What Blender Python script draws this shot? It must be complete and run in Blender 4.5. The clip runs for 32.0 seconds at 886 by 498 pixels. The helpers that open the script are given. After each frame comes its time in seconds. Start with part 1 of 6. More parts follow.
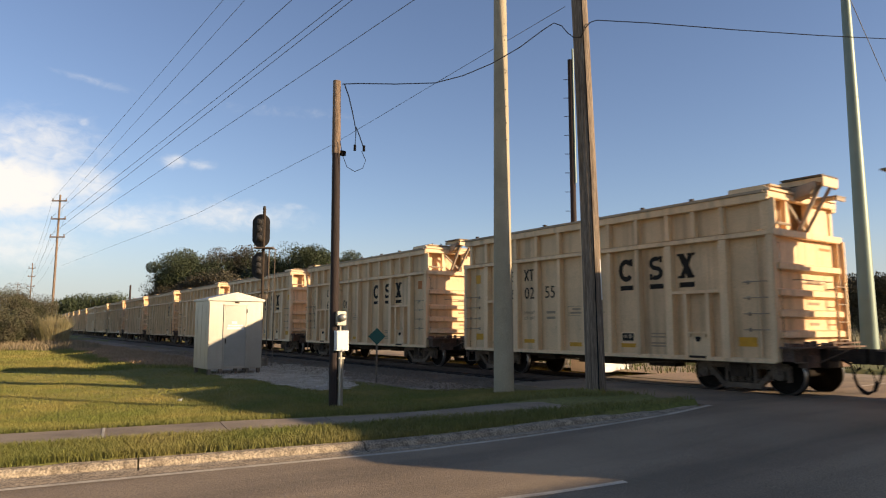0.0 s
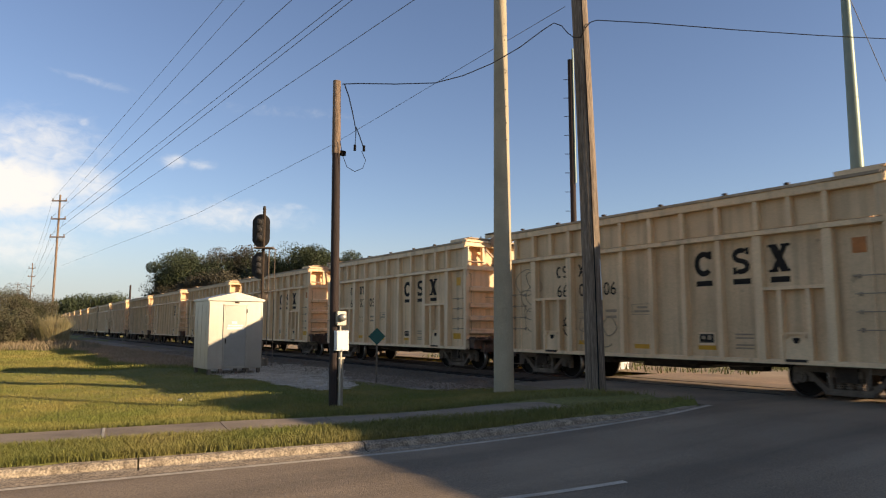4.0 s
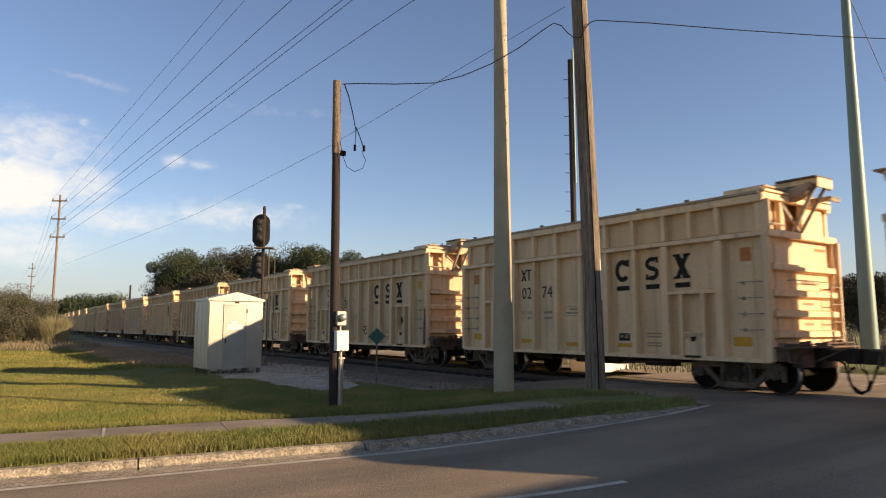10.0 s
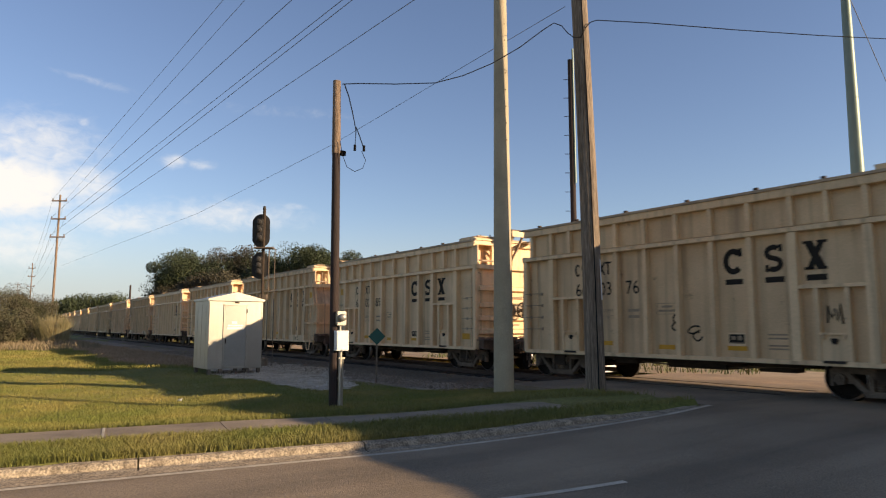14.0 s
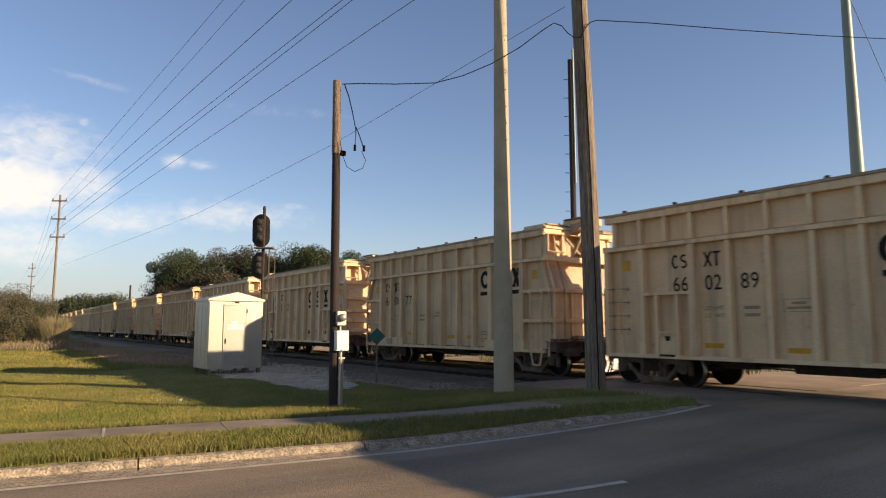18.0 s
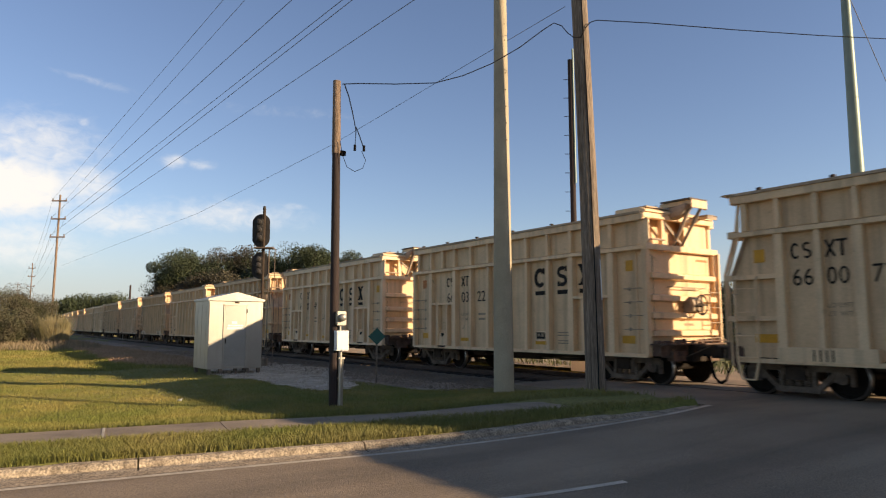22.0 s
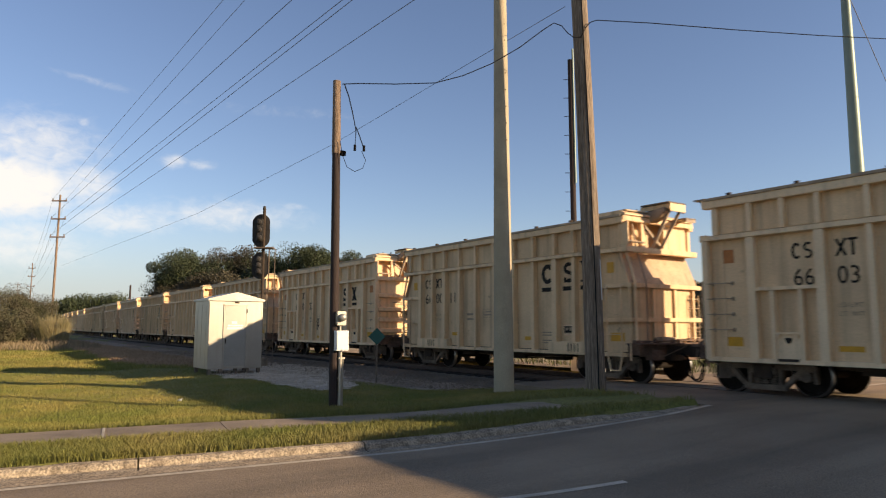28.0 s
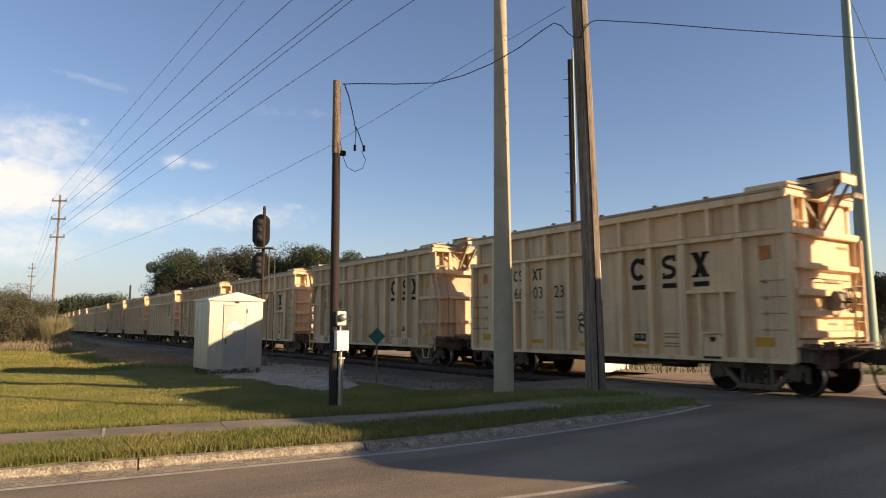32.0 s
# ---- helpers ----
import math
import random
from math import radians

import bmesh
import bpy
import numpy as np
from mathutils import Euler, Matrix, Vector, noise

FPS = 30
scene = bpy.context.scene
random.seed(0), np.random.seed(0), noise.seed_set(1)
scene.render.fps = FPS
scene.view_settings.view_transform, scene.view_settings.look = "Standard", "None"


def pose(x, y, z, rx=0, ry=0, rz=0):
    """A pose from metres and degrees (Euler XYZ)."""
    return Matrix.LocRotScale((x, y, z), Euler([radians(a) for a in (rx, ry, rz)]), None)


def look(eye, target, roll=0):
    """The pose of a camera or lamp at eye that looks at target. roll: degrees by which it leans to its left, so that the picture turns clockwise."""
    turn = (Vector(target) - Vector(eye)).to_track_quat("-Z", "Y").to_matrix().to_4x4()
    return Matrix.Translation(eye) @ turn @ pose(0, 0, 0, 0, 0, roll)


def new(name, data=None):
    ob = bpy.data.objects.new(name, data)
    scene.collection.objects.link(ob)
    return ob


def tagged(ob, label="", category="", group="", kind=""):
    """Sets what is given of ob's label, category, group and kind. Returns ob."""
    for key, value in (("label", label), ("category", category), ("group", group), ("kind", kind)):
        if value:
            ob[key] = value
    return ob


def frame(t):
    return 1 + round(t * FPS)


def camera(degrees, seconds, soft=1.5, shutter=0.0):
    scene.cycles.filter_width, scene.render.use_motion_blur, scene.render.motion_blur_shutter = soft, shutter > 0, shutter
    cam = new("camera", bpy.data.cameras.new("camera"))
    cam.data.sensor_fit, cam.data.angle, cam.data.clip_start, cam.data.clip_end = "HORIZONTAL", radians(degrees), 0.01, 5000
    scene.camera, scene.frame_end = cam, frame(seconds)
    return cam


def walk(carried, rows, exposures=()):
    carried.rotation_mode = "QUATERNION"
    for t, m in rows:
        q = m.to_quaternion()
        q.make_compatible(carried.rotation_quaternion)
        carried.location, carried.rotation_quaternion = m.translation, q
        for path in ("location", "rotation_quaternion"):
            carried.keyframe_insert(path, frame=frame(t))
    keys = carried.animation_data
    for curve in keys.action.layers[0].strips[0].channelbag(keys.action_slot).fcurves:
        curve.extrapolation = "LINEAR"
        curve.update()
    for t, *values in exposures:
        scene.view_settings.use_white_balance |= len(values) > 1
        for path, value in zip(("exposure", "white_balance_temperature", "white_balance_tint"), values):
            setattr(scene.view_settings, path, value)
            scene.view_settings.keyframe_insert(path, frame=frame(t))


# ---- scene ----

# ---------------- camera ----------------
cam = camera(66.69, 32.0, soft=1.15, shutter=0.5)
EYE = pose(0, 0, 1.45, 96.566, 0, 0)
walk(cam, [(0.0, EYE), (32.0, EYE)], exposures=[(0.0, 0.76, 7750, 24), (32.0, 0.76, 7750, 24)])

# ---------------- light ----------------
SUN_AZ, SUN_EL = -19.0, 16.1     # degrees from +x towards +y; height over the horizon


def make_world():
    w = bpy.data.worlds.new("sky")
    scene.world = w
    w.use_nodes = True
    nt = w.node_tree
    nt.nodes.clear()
    out = nt.nodes.new("ShaderNodeOutputWorld")
    bg = nt.nodes.new("ShaderNodeBackground")
    sky = nt.nodes.new("ShaderNodeTexSky")
    sky.sky_type = "NISHITA"
    sky.sun_disc = False
    sky.sun_elevation = radians(SUN_EL)
    sky.sun_rotation = radians(90 - SUN_AZ)
    sky.air_density, sky.dust_density, sky.ozone_density = 1.0, 0.4, 4.0
    bg.inputs["Strength"].default_value = 0.104

    def link(a, b):
        nt.links.new(a, b)

    def calc(op, a, b=None, clamp=False):
        n = nt.nodes.new("ShaderNodeMath")
        n.operation, n.use_clamp = op, clamp
        for i, v in enumerate((a, b)):
            if v is None:
                continue
            if isinstance(v, (int, float)):
                n.inputs[i].default_value = v
            else:
                link(v, n.inputs[i])
        return n.outputs[0]

    def ease(v, a, b, top=1.0):
        r = nt.nodes.new("ShaderNodeMapRange")
        r.interpolation_type = "SMOOTHSTEP"
        r.inputs["From Min"].default_value = a
        r.inputs["From Max"].default_value = b
        r.inputs["To Max"].default_value = top
        link(v, r.inputs["Value"])
        return r.outputs[0]

    co = nt.nodes.new("ShaderNodeTexCoord")
    xyz = nt.nodes.new("ShaderNodeSeparateXYZ")
    link(co.outputs["Generated"], xyz.inputs[0])
    az = calc("ARCTAN2", xyz.outputs[0], xyz.outputs[1])       # bearing from +y towards +x
    el = calc("ARCSINE", xyz.outputs[2])                       # height over the horizon

    def noise_of(size, detail, rough):
        mp = nt.nodes.new("ShaderNodeMapping")
        mp.inputs["Scale"].default_value = size
        mp.inputs["Rotation"].default_value = (0.1, 0.05, 0.2)
        link(co.outputs["Generated"], mp.inputs[0])
        nz = nt.nodes.new("ShaderNodeTexNoise")
        nz.inputs["Detail"].default_value = detail
        nz.inputs["Roughness"].default_value = rough
        nz.inputs["Distortion"].default_value = 0.5
        link(mp.outputs[0], nz.inputs["Vector"])
        return nz.outputs["Fac"]
    billow = noise_of((9, 9, 16), 9, 0.58)

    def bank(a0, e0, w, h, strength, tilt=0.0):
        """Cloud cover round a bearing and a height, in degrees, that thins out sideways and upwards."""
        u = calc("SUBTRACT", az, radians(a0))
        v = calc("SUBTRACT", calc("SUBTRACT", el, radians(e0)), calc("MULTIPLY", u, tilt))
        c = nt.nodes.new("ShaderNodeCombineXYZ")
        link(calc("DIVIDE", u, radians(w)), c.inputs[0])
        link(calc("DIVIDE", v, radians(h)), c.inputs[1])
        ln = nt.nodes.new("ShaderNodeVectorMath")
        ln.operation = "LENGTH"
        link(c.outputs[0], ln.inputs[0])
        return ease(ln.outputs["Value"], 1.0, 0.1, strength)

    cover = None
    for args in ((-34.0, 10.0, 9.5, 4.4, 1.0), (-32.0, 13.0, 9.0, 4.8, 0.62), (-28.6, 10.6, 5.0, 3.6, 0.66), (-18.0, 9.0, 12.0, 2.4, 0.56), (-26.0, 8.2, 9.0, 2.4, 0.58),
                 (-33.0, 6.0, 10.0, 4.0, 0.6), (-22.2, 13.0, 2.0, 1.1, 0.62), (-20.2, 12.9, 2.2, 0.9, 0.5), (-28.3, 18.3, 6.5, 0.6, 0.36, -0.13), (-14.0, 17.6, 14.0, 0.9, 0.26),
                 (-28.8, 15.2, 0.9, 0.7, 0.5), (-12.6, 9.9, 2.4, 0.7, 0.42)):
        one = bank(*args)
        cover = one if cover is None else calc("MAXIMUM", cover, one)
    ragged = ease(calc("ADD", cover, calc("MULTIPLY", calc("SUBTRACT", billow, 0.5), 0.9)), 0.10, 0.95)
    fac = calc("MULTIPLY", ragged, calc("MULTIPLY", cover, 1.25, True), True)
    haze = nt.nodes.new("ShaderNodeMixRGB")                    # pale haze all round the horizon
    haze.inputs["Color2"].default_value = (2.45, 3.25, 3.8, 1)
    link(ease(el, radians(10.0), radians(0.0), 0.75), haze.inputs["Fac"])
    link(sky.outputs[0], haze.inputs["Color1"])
    mix = nt.nodes.new("ShaderNodeMixRGB")
    mix.inputs["Color2"].default_value = (5.0, 5.75, 5.85, 1)
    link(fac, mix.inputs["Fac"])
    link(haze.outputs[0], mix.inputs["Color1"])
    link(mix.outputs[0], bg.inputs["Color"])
    link(bg.outputs[0], out.inputs["Surface"])


make_world()
sun = new("sun", bpy.data.lights.new("sun", "SUN"))
sun.data.energy = 4.4
sun.data.angle = radians(0.5)
sun.data.color = (1.0, 0.90, 0.645)
_c = math.cos(radians(SUN_EL))
sun.matrix_basis = look((0, 0, 0), (-_c * math.cos(radians(SUN_AZ)), -_c * math.sin(radians(SUN_AZ)), -math.sin(radians(SUN_EL))))


# ---------------- materials ----------------
def mat(name, col, rough=0.7, vary=0.25, scale=3.0, bump=0.15, fine=40.0, metal=0.0, col2=None, rnd=0.0, stretch=(1, 1, 1), streak=0.0, spec=0.4, blotch=0.0):
    """A surface with grain at two scales; col2 is the colour of its stains; rnd varies it from piece to piece."""
    m = bpy.data.materials.new(name)
    m.use_nodes = True
    nt = m.node_tree
    b = nt.nodes["Principled BSDF"]
    b.inputs["Roughness"].default_value = rough
    b.inputs["Metallic"].default_value = metal
    b.inputs["Specular IOR Level"].default_value = spec
    co = nt.nodes.new("ShaderNodeTexCoord")
    mp = nt.nodes.new("ShaderNodeMapping")
    mp.inputs["Scale"].default_value = stretch
    nt.links.new(co.outputs["Object"], mp.inputs[0])
    n1 = nt.nodes.new("ShaderNodeTexNoise")
    n1.inputs["Scale"].default_value = scale
    n1.inputs["Detail"].default_value = 6
    n2 = nt.nodes.new("ShaderNodeTexNoise")
    n2.inputs["Scale"].default_value = fine
    n2.inputs["Detail"].default_value = 4
    info = nt.nodes.new("ShaderNodeObjectInfo")
    shift = nt.nodes.new("ShaderNodeVectorMath")
    shift.operation = "MULTIPLY_ADD"
    nt.links.new(info.outputs["Random"], shift.inputs[0])
    shift.inputs[1].default_value = (37, 19, 53)
    nt.links.new(mp.outputs[0], shift.inputs[2])
    nt.links.new(shift.outputs[0], n1.inputs["Vector"])
    nt.links.new(shift.outputs[0], n2.inputs["Vector"])
    if col2 is None:
        col2 = tuple(c * (1 - vary) for c in col)
    r1 = nt.nodes.new("ShaderNodeMapRange")
    r1.inputs["From Min"].default_value = 0.35
    r1.inputs["From Max"].default_value = 0.7
    nt.links.new(n1.outputs["Fac"], r1.inputs["Value"])
    mix = nt.nodes.new("ShaderNodeMixRGB")
    mix.inputs["Color1"].default_value = (*col, 1)
    mix.inputs["Color2"].default_value = (*col2, 1)
    nt.links.new(r1.outputs[0], mix.inputs["Fac"])
    last = mix.outputs[0]
    g = nt.nodes.new("ShaderNodeMapRange")
    g.inputs["From Min"].default_value = 0.3
    g.inputs["From Max"].default_value = 0.7
    g.inputs["To Min"].default_value = 1 - vary * 0.7
    g.inputs["To Max"].default_value = 1 + vary * 0.5
    nt.links.new(n2.outputs["Fac"], g.inputs["Value"])
    m2 = nt.nodes.new("ShaderNodeVectorMath")
    m2.operation = "SCALE"
    nt.links.new(last, m2.inputs[0])
    nt.links.new(g.outputs[0], m2.inputs["Scale"])
    last = m2.outputs[0]
    if rnd:
        rr = nt.nodes.new("ShaderNodeMapRange")
        rr.inputs["To Min"].default_value = 1 - rnd
        rr.inputs["To Max"].default_value = 1 + rnd
        nt.links.new(info.outputs["Random"], rr.inputs["Value"])
        m3 = nt.nodes.new("ShaderNodeVectorMath")
        m3.operation = "SCALE"
        nt.links.new(last, m3.inputs[0])
        nt.links.new(rr.outputs[0], m3.inputs["Scale"])
        last = m3.outputs[0]
    if streak:                # dirt that has run down the sheet
        ms = nt.nodes.new("ShaderNodeMapping")
        ms.inputs["Scale"].default_value = (5.0, 5.0, 0.22)
        nt.links.new(co.outputs["Object"], ms.inputs[0])
        sh = nt.nodes.new("ShaderNodeVectorMath")
        sh.operation = "MULTIPLY_ADD"
        nt.links.new(info.outputs["Random"], sh.inputs[0])
        sh.inputs[1].default_value = (61, 23, 17)
        nt.links.new(ms.outputs[0], sh.inputs[2])
        n3 = nt.nodes.new("ShaderNodeTexNoise")
        n3.inputs["Scale"].default_value = 1.0
        n3.inputs["Detail"].default_value = 5
        nt.links.new(sh.outputs[0], n3.inputs["Vector"])
        r3 = nt.nodes.new("ShaderNodeMapRange")
        r3.inputs["From Min"].default_value = 0.50
        r3.inputs["From Max"].default_value = 0.80
        r3.inputs["To Max"].default_value = streak
        nt.links.new(n3.outputs["Fac"], r3.inputs["Value"])
        m4 = nt.nodes.new("ShaderNodeMixRGB")
        m4.inputs["Color2"].default_value = (0.20, 0.13, 0.08, 1)
        nt.links.new(r3.outputs[0], m4.inputs["Fac"])
        nt.links.new(last, m4.inputs["Color1"])
        last = m4.outputs[0]
    if blotch:                # sparse dark spills and rust spots
        nb = nt.nodes.new("ShaderNodeTexNoise")
        nb.inputs["Scale"].default_value = 2.6
        nb.inputs["Detail"].default_value = 7
        nb.inputs["Roughness"].default_value = 0.6
        nt.links.new(shift.outputs[0], nb.inputs["Vector"])
        rb = nt.nodes.new("ShaderNodeMapRange")
        rb.inputs["From Min"].default_value = 0.66
        rb.inputs["From Max"].default_value = 0.76
        rb.inputs["To Max"].default_value = blotch
        nt.links.new(nb.outputs["Fac"], rb.inputs["Value"])
        m5 = nt.nodes.new("ShaderNodeMixRGB")
        m5.inputs["Color2"].default_value = (0.11, 0.075, 0.05, 1)
        nt.links.new(rb.outputs[0], m5.inputs["Fac"])
        nt.links.new(last, m5.inputs["Color1"])
        last = m5.outputs[0]
    nt.links.new(last, b.inputs["Base Color"])
    if bump:
        bp = nt.nodes.new("ShaderNodeBump")
        bp.inputs["Strength"].default_value = bump
        bp.inputs["Distance"].default_value = 0.02
        nt.links.new(n2.outputs["Fac"], bp.inputs["Height"])
        nt.links.new(bp.outputs[0], b.inputs["Normal"])
    return m


M_CAR = mat("cream_paint", (0.90, 0.617, 0.352), 0.6, 0.16, 1.2, 0.05, 30, col2=(0.77, 0.52, 0.298), streak=0.5, blotch=0.5)
# Soiled sheets, base darkened below the posts' to deepen their recess shading.
M_SHEET = mat("soiled_shaded_sheet", (0.81, 0.552, 0.313), 0.6, 0.16, 1.2, 0.05, 30, col2=(0.66, 0.447, 0.254), streak=0.6, blotch=0.75, rnd=0.05)
M_SHEET_B = mat("dull_soiled_shaded_sheet", (0.75, 0.512, 0.29), 0.65, 0.16, 1.1, 0.05, 30, col2=(0.60, 0.405, 0.23), streak=0.7, blotch=0.85)
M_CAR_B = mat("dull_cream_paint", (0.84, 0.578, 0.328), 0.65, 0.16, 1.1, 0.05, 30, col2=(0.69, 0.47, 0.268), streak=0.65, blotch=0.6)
M_CAR_C = mat("clean_cream_paint", (0.90, 0.64, 0.382), 0.55, 0.12, 1.3, 0.05, 30, col2=(0.79, 0.555, 0.33), streak=0.4, blotch=0.35)
M_TREADBOARD = mat("walkway_shade_brown", (0.17, 0.125, 0.085), 0.8, 0.3, 4, 0.2, 40, col2=(0.10, 0.075, 0.05))
# Soiled cream, dark enough for the end brace's shadowed tone.
M_CAR_DK = mat("soiled_shadowed_cream", (0.42, 0.315, 0.215), 0.7, 0.2, 1.6, 0.08, 25, col2=(0.26, 0.19, 0.13))
M_UNDER = mat("grimy_steel", (0.042, 0.032, 0.025), 0.85, 0.4, 4, 0.2, 40, col2=(0.075, 0.052, 0.037), spec=0.12)
M_SOOT = mat("rust_brown_grime", (0.20, 0.122, 0.085), 0.85, 0.5, 3, 0.3, 30, col2=(0.075, 0.05, 0.038))
M_FRAME = mat("dusty_cast_steel", (0.215, 0.158, 0.112), 0.85, 0.45, 4, 0.2, 40, col2=(0.11, 0.082, 0.06), spec=0.15)
M_WHEEL = mat("wheel_steel", (0.022, 0.017, 0.013), 0.8, 0.4, 5, 0.1, 50, spec=0.08)
M_TREAD = mat("polished_wheel_rim", (0.35, 0.33, 0.31), 0.3, 0.2, 5, 0.0, 50, metal=0.9)
M_BLACK = mat("black_stencil_paint", (0.030, 0.024, 0.019), 0.7, 0.3, 6, 0.0, 60, spec=0.15)
M_YELLOW = mat("yellow_reflector", (0.72, 0.34, 0.02), 0.5, 0.2, 6, 0.0, 60)
M_ORANGE = mat("orange_placard", (0.6, 0.2, 0.05), 0.6, 0.25, 6, 0.0, 60)
M_GREY = mat("faded_stencil", (0.37, 0.275, 0.185), 0.75, 0.2, 6, 0.0, 60, spec=0.2)
M_ASPHALT = mat("asphalt", (0.30, 0.217, 0.139), 0.85, 0.6, 0.45, 0.5, 65, col2=(0.218, 0.156, 0.098))
def tyre_bands(m):
    """Darker worn bands that run with the lanes."""
    nt = m.node_tree
    bs = nt.nodes["Principled BSDF"]
    co = nt.nodes.new("ShaderNodeTexCoord")
    mp = nt.nodes.new("ShaderNodeMapping")
    mp.vector_type = "TEXTURE"
    mp.inputs["Rotation"].default_value = (0, 0, radians(31))
    mp.inputs["Scale"].default_value = (9.0, 0.95, 1)
    nt.links.new(co.outputs["Object"], mp.inputs[0])
    nz = nt.nodes.new("ShaderNodeTexNoise")
    nz.inputs["Scale"].default_value = 1.0
    nz.inputs["Detail"].default_value = 4
    nt.links.new(mp.outputs[0], nz.inputs["Vector"])
    r = nt.nodes.new("ShaderNodeMapRange")
    r.inputs["From Min"].default_value = 0.42
    r.inputs["From Max"].default_value = 0.66
    r.inputs["To Min"].default_value = 1.1
    r.inputs["To Max"].default_value = 0.74
    nt.links.new(nz.outputs["Fac"], r.inputs["Value"])
    v = nt.nodes.new("ShaderNodeVectorMath")
    v.operation = "SCALE"
    nt.links.new(bs.inputs["Base Color"].links[0].from_socket, v.inputs[0])
    nt.links.new(r.outputs[0], v.inputs["Scale"])
    nt.links.new(v.outputs[0], bs.inputs["Base Color"])


tyre_bands(M_ASPHALT)
M_LINE = mat("road_paint", (0.60, 0.50, 0.37), 0.7, 0.35, 3, 0.1, 60)
M_KERB = mat("weathered_kerb_concrete", (0.42, 0.335, 0.235), 0.9, 0.85, 7, 0.9, 38, col2=(0.19, 0.145, 0.10), rnd=0.06)
M_WALK = mat("sidewalk_concrete", (0.31, 0.232, 0.158), 0.9, 0.4, 1.3, 0.3, 45, col2=(0.19, 0.14, 0.094), rnd=0.06)
M_FILLER = mat("pale_mortar", (0.50, 0.43, 0.33), 0.9, 0.3, 8, 0.4, 40)
M_GRASS = mat("grass_ground", (0.135, 0.145, 0.028), 0.95, 0.5, 0.35, 0.5, 12, col2=(0.25, 0.20, 0.062))
M_BALLAST = mat("ballast", (0.215, 0.155, 0.105), 0.95, 0.5, 1.0, 0.9, 18, col2=(0.14, 0.10, 0.07))
M_LIME = mat("pale_limestone_gravel", (0.62, 0.50, 0.37), 0.95, 0.35, 2.0, 0.8, 20, col2=(0.36, 0.28, 0.20))
M_RAIL = mat("rusty_rail", (0.09, 0.055, 0.04), 0.6, 0.3, 3, 0.1, 40, metal=0.4)
M_TIE = mat("tie_wood", (0.06, 0.047, 0.038), 0.9, 0.4, 3, 0.4, 25, rnd=0.2)
M_CONC_POLE = mat("spun_concrete", (0.44, 0.355, 0.235), 0.8, 0.2, 1.5, 0.1, 40, col2=(0.35, 0.285, 0.185))
M_STEEL_POLE = mat("galvanised_steel", (0.20, 0.25, 0.20), 0.5, 0.1, 1.5, 0.04, 40, metal=0.35)
M_WOOD = mat("weathered_pole_wood", (0.30, 0.225, 0.16), 0.9, 0.75, 2.5, 0.9, 14, col2=(0.13, 0.092, 0.064), stretch=(7, 7, 0.35))
M_WOOD_PALE = mat("bare_pole_wood", (0.30, 0.205, 0.14), 0.9, 0.6, 2.5, 0.8, 16, col2=(0.13, 0.088, 0.06), stretch=(6, 6, 0.5))
M_WOOD_DK = mat("creosoted_pole_wood", (0.042, 0.026, 0.021), 0.85, 0.4, 2.5, 0.4, 16, col2=(0.028, 0.018, 0.015), stretch=(6, 6, 0.5))
M_WIRE = mat("black_cable", (0.008, 0.008, 0.009), 0.9, 0.1, 3, 0.0, 30, spec=0.1)
M_CONDUCTOR = mat("dull_bare_conductor", (0.17, 0.17, 0.18), 0.8, 0.1, 3, 0.0, 30, spec=0.2)
M_SIGNAL = mat("weathered_black_paint", (0.05, 0.043, 0.036), 0.75, 0.4, 5, 0.1, 30, col2=(0.025, 0.022, 0.02))
M_ALU = mat("silver_painted_sheet", (0.41, 0.375, 0.315), 0.42, 0.14, 1.2, 0.03, 30, metal=0.8, streak=0.2)
M_ALU_DOOR = mat("dull_silver_door", (0.34, 0.325, 0.285), 0.5, 0.14, 1.4, 0.03, 30, metal=0.7)
M_GUTTER = mat("crumbled_gutter_grit", (0.40, 0.30, 0.20), 0.95, 0.8, 6, 0.8, 30, col2=(0.24, 0.18, 0.12))
M_DUSTY = mat("dusty_asphalt", (0.30, 0.218, 0.145), 0.9, 0.5, 0.8, 0.5, 40, col2=(0.19, 0.138, 0.092))
M_ROOF = mat("weathered_roof_sheet", (0.52, 0.375, 0.24), 0.7, 0.25, 1.6, 0.08, 25, col2=(0.30, 0.215, 0.14))
M_BOXWHITE = mat("white_enamel", (0.72, 0.71, 0.68), 0.4, 0.06, 4, 0.02, 40)
M_GREEN = mat("green_sign", (0.01, 0.10, 0.075), 0.5, 0.15, 6, 0.0, 40)
M_BARK = mat("bark", (0.10, 0.08, 0.06), 0.95, 0.4, 4, 0.5, 20)


def leaf_mat(name, a, b):
    m = mat(name, a, 0.7, 0.3, 0.6, 0.0, 6, col2=b)
    nt = m.node_tree
    bs = nt.nodes["Principled BSDF"]
    g = nt.nodes.new("ShaderNodeNewGeometry")
    r = nt.nodes.new("ShaderNodeMapRange")
    r.inputs["To Min"].default_value = 0.82
    r.inputs["To Max"].default_value = 1.18
    nt.links.new(g.outputs["Random Per Island"], r.inputs["Value"])
    v = nt.nodes.new("ShaderNodeVectorMath")
    v.operation = "SCALE"
    src = bs.inputs["Base Color"].links[0].from_socket
    nt.links.new(src, v.inputs[0])
    nt.links.new(r.outputs[0], v.inputs["Scale"])
    nt.links.new(v.outputs[0], bs.inputs["Base Color"])
    return m


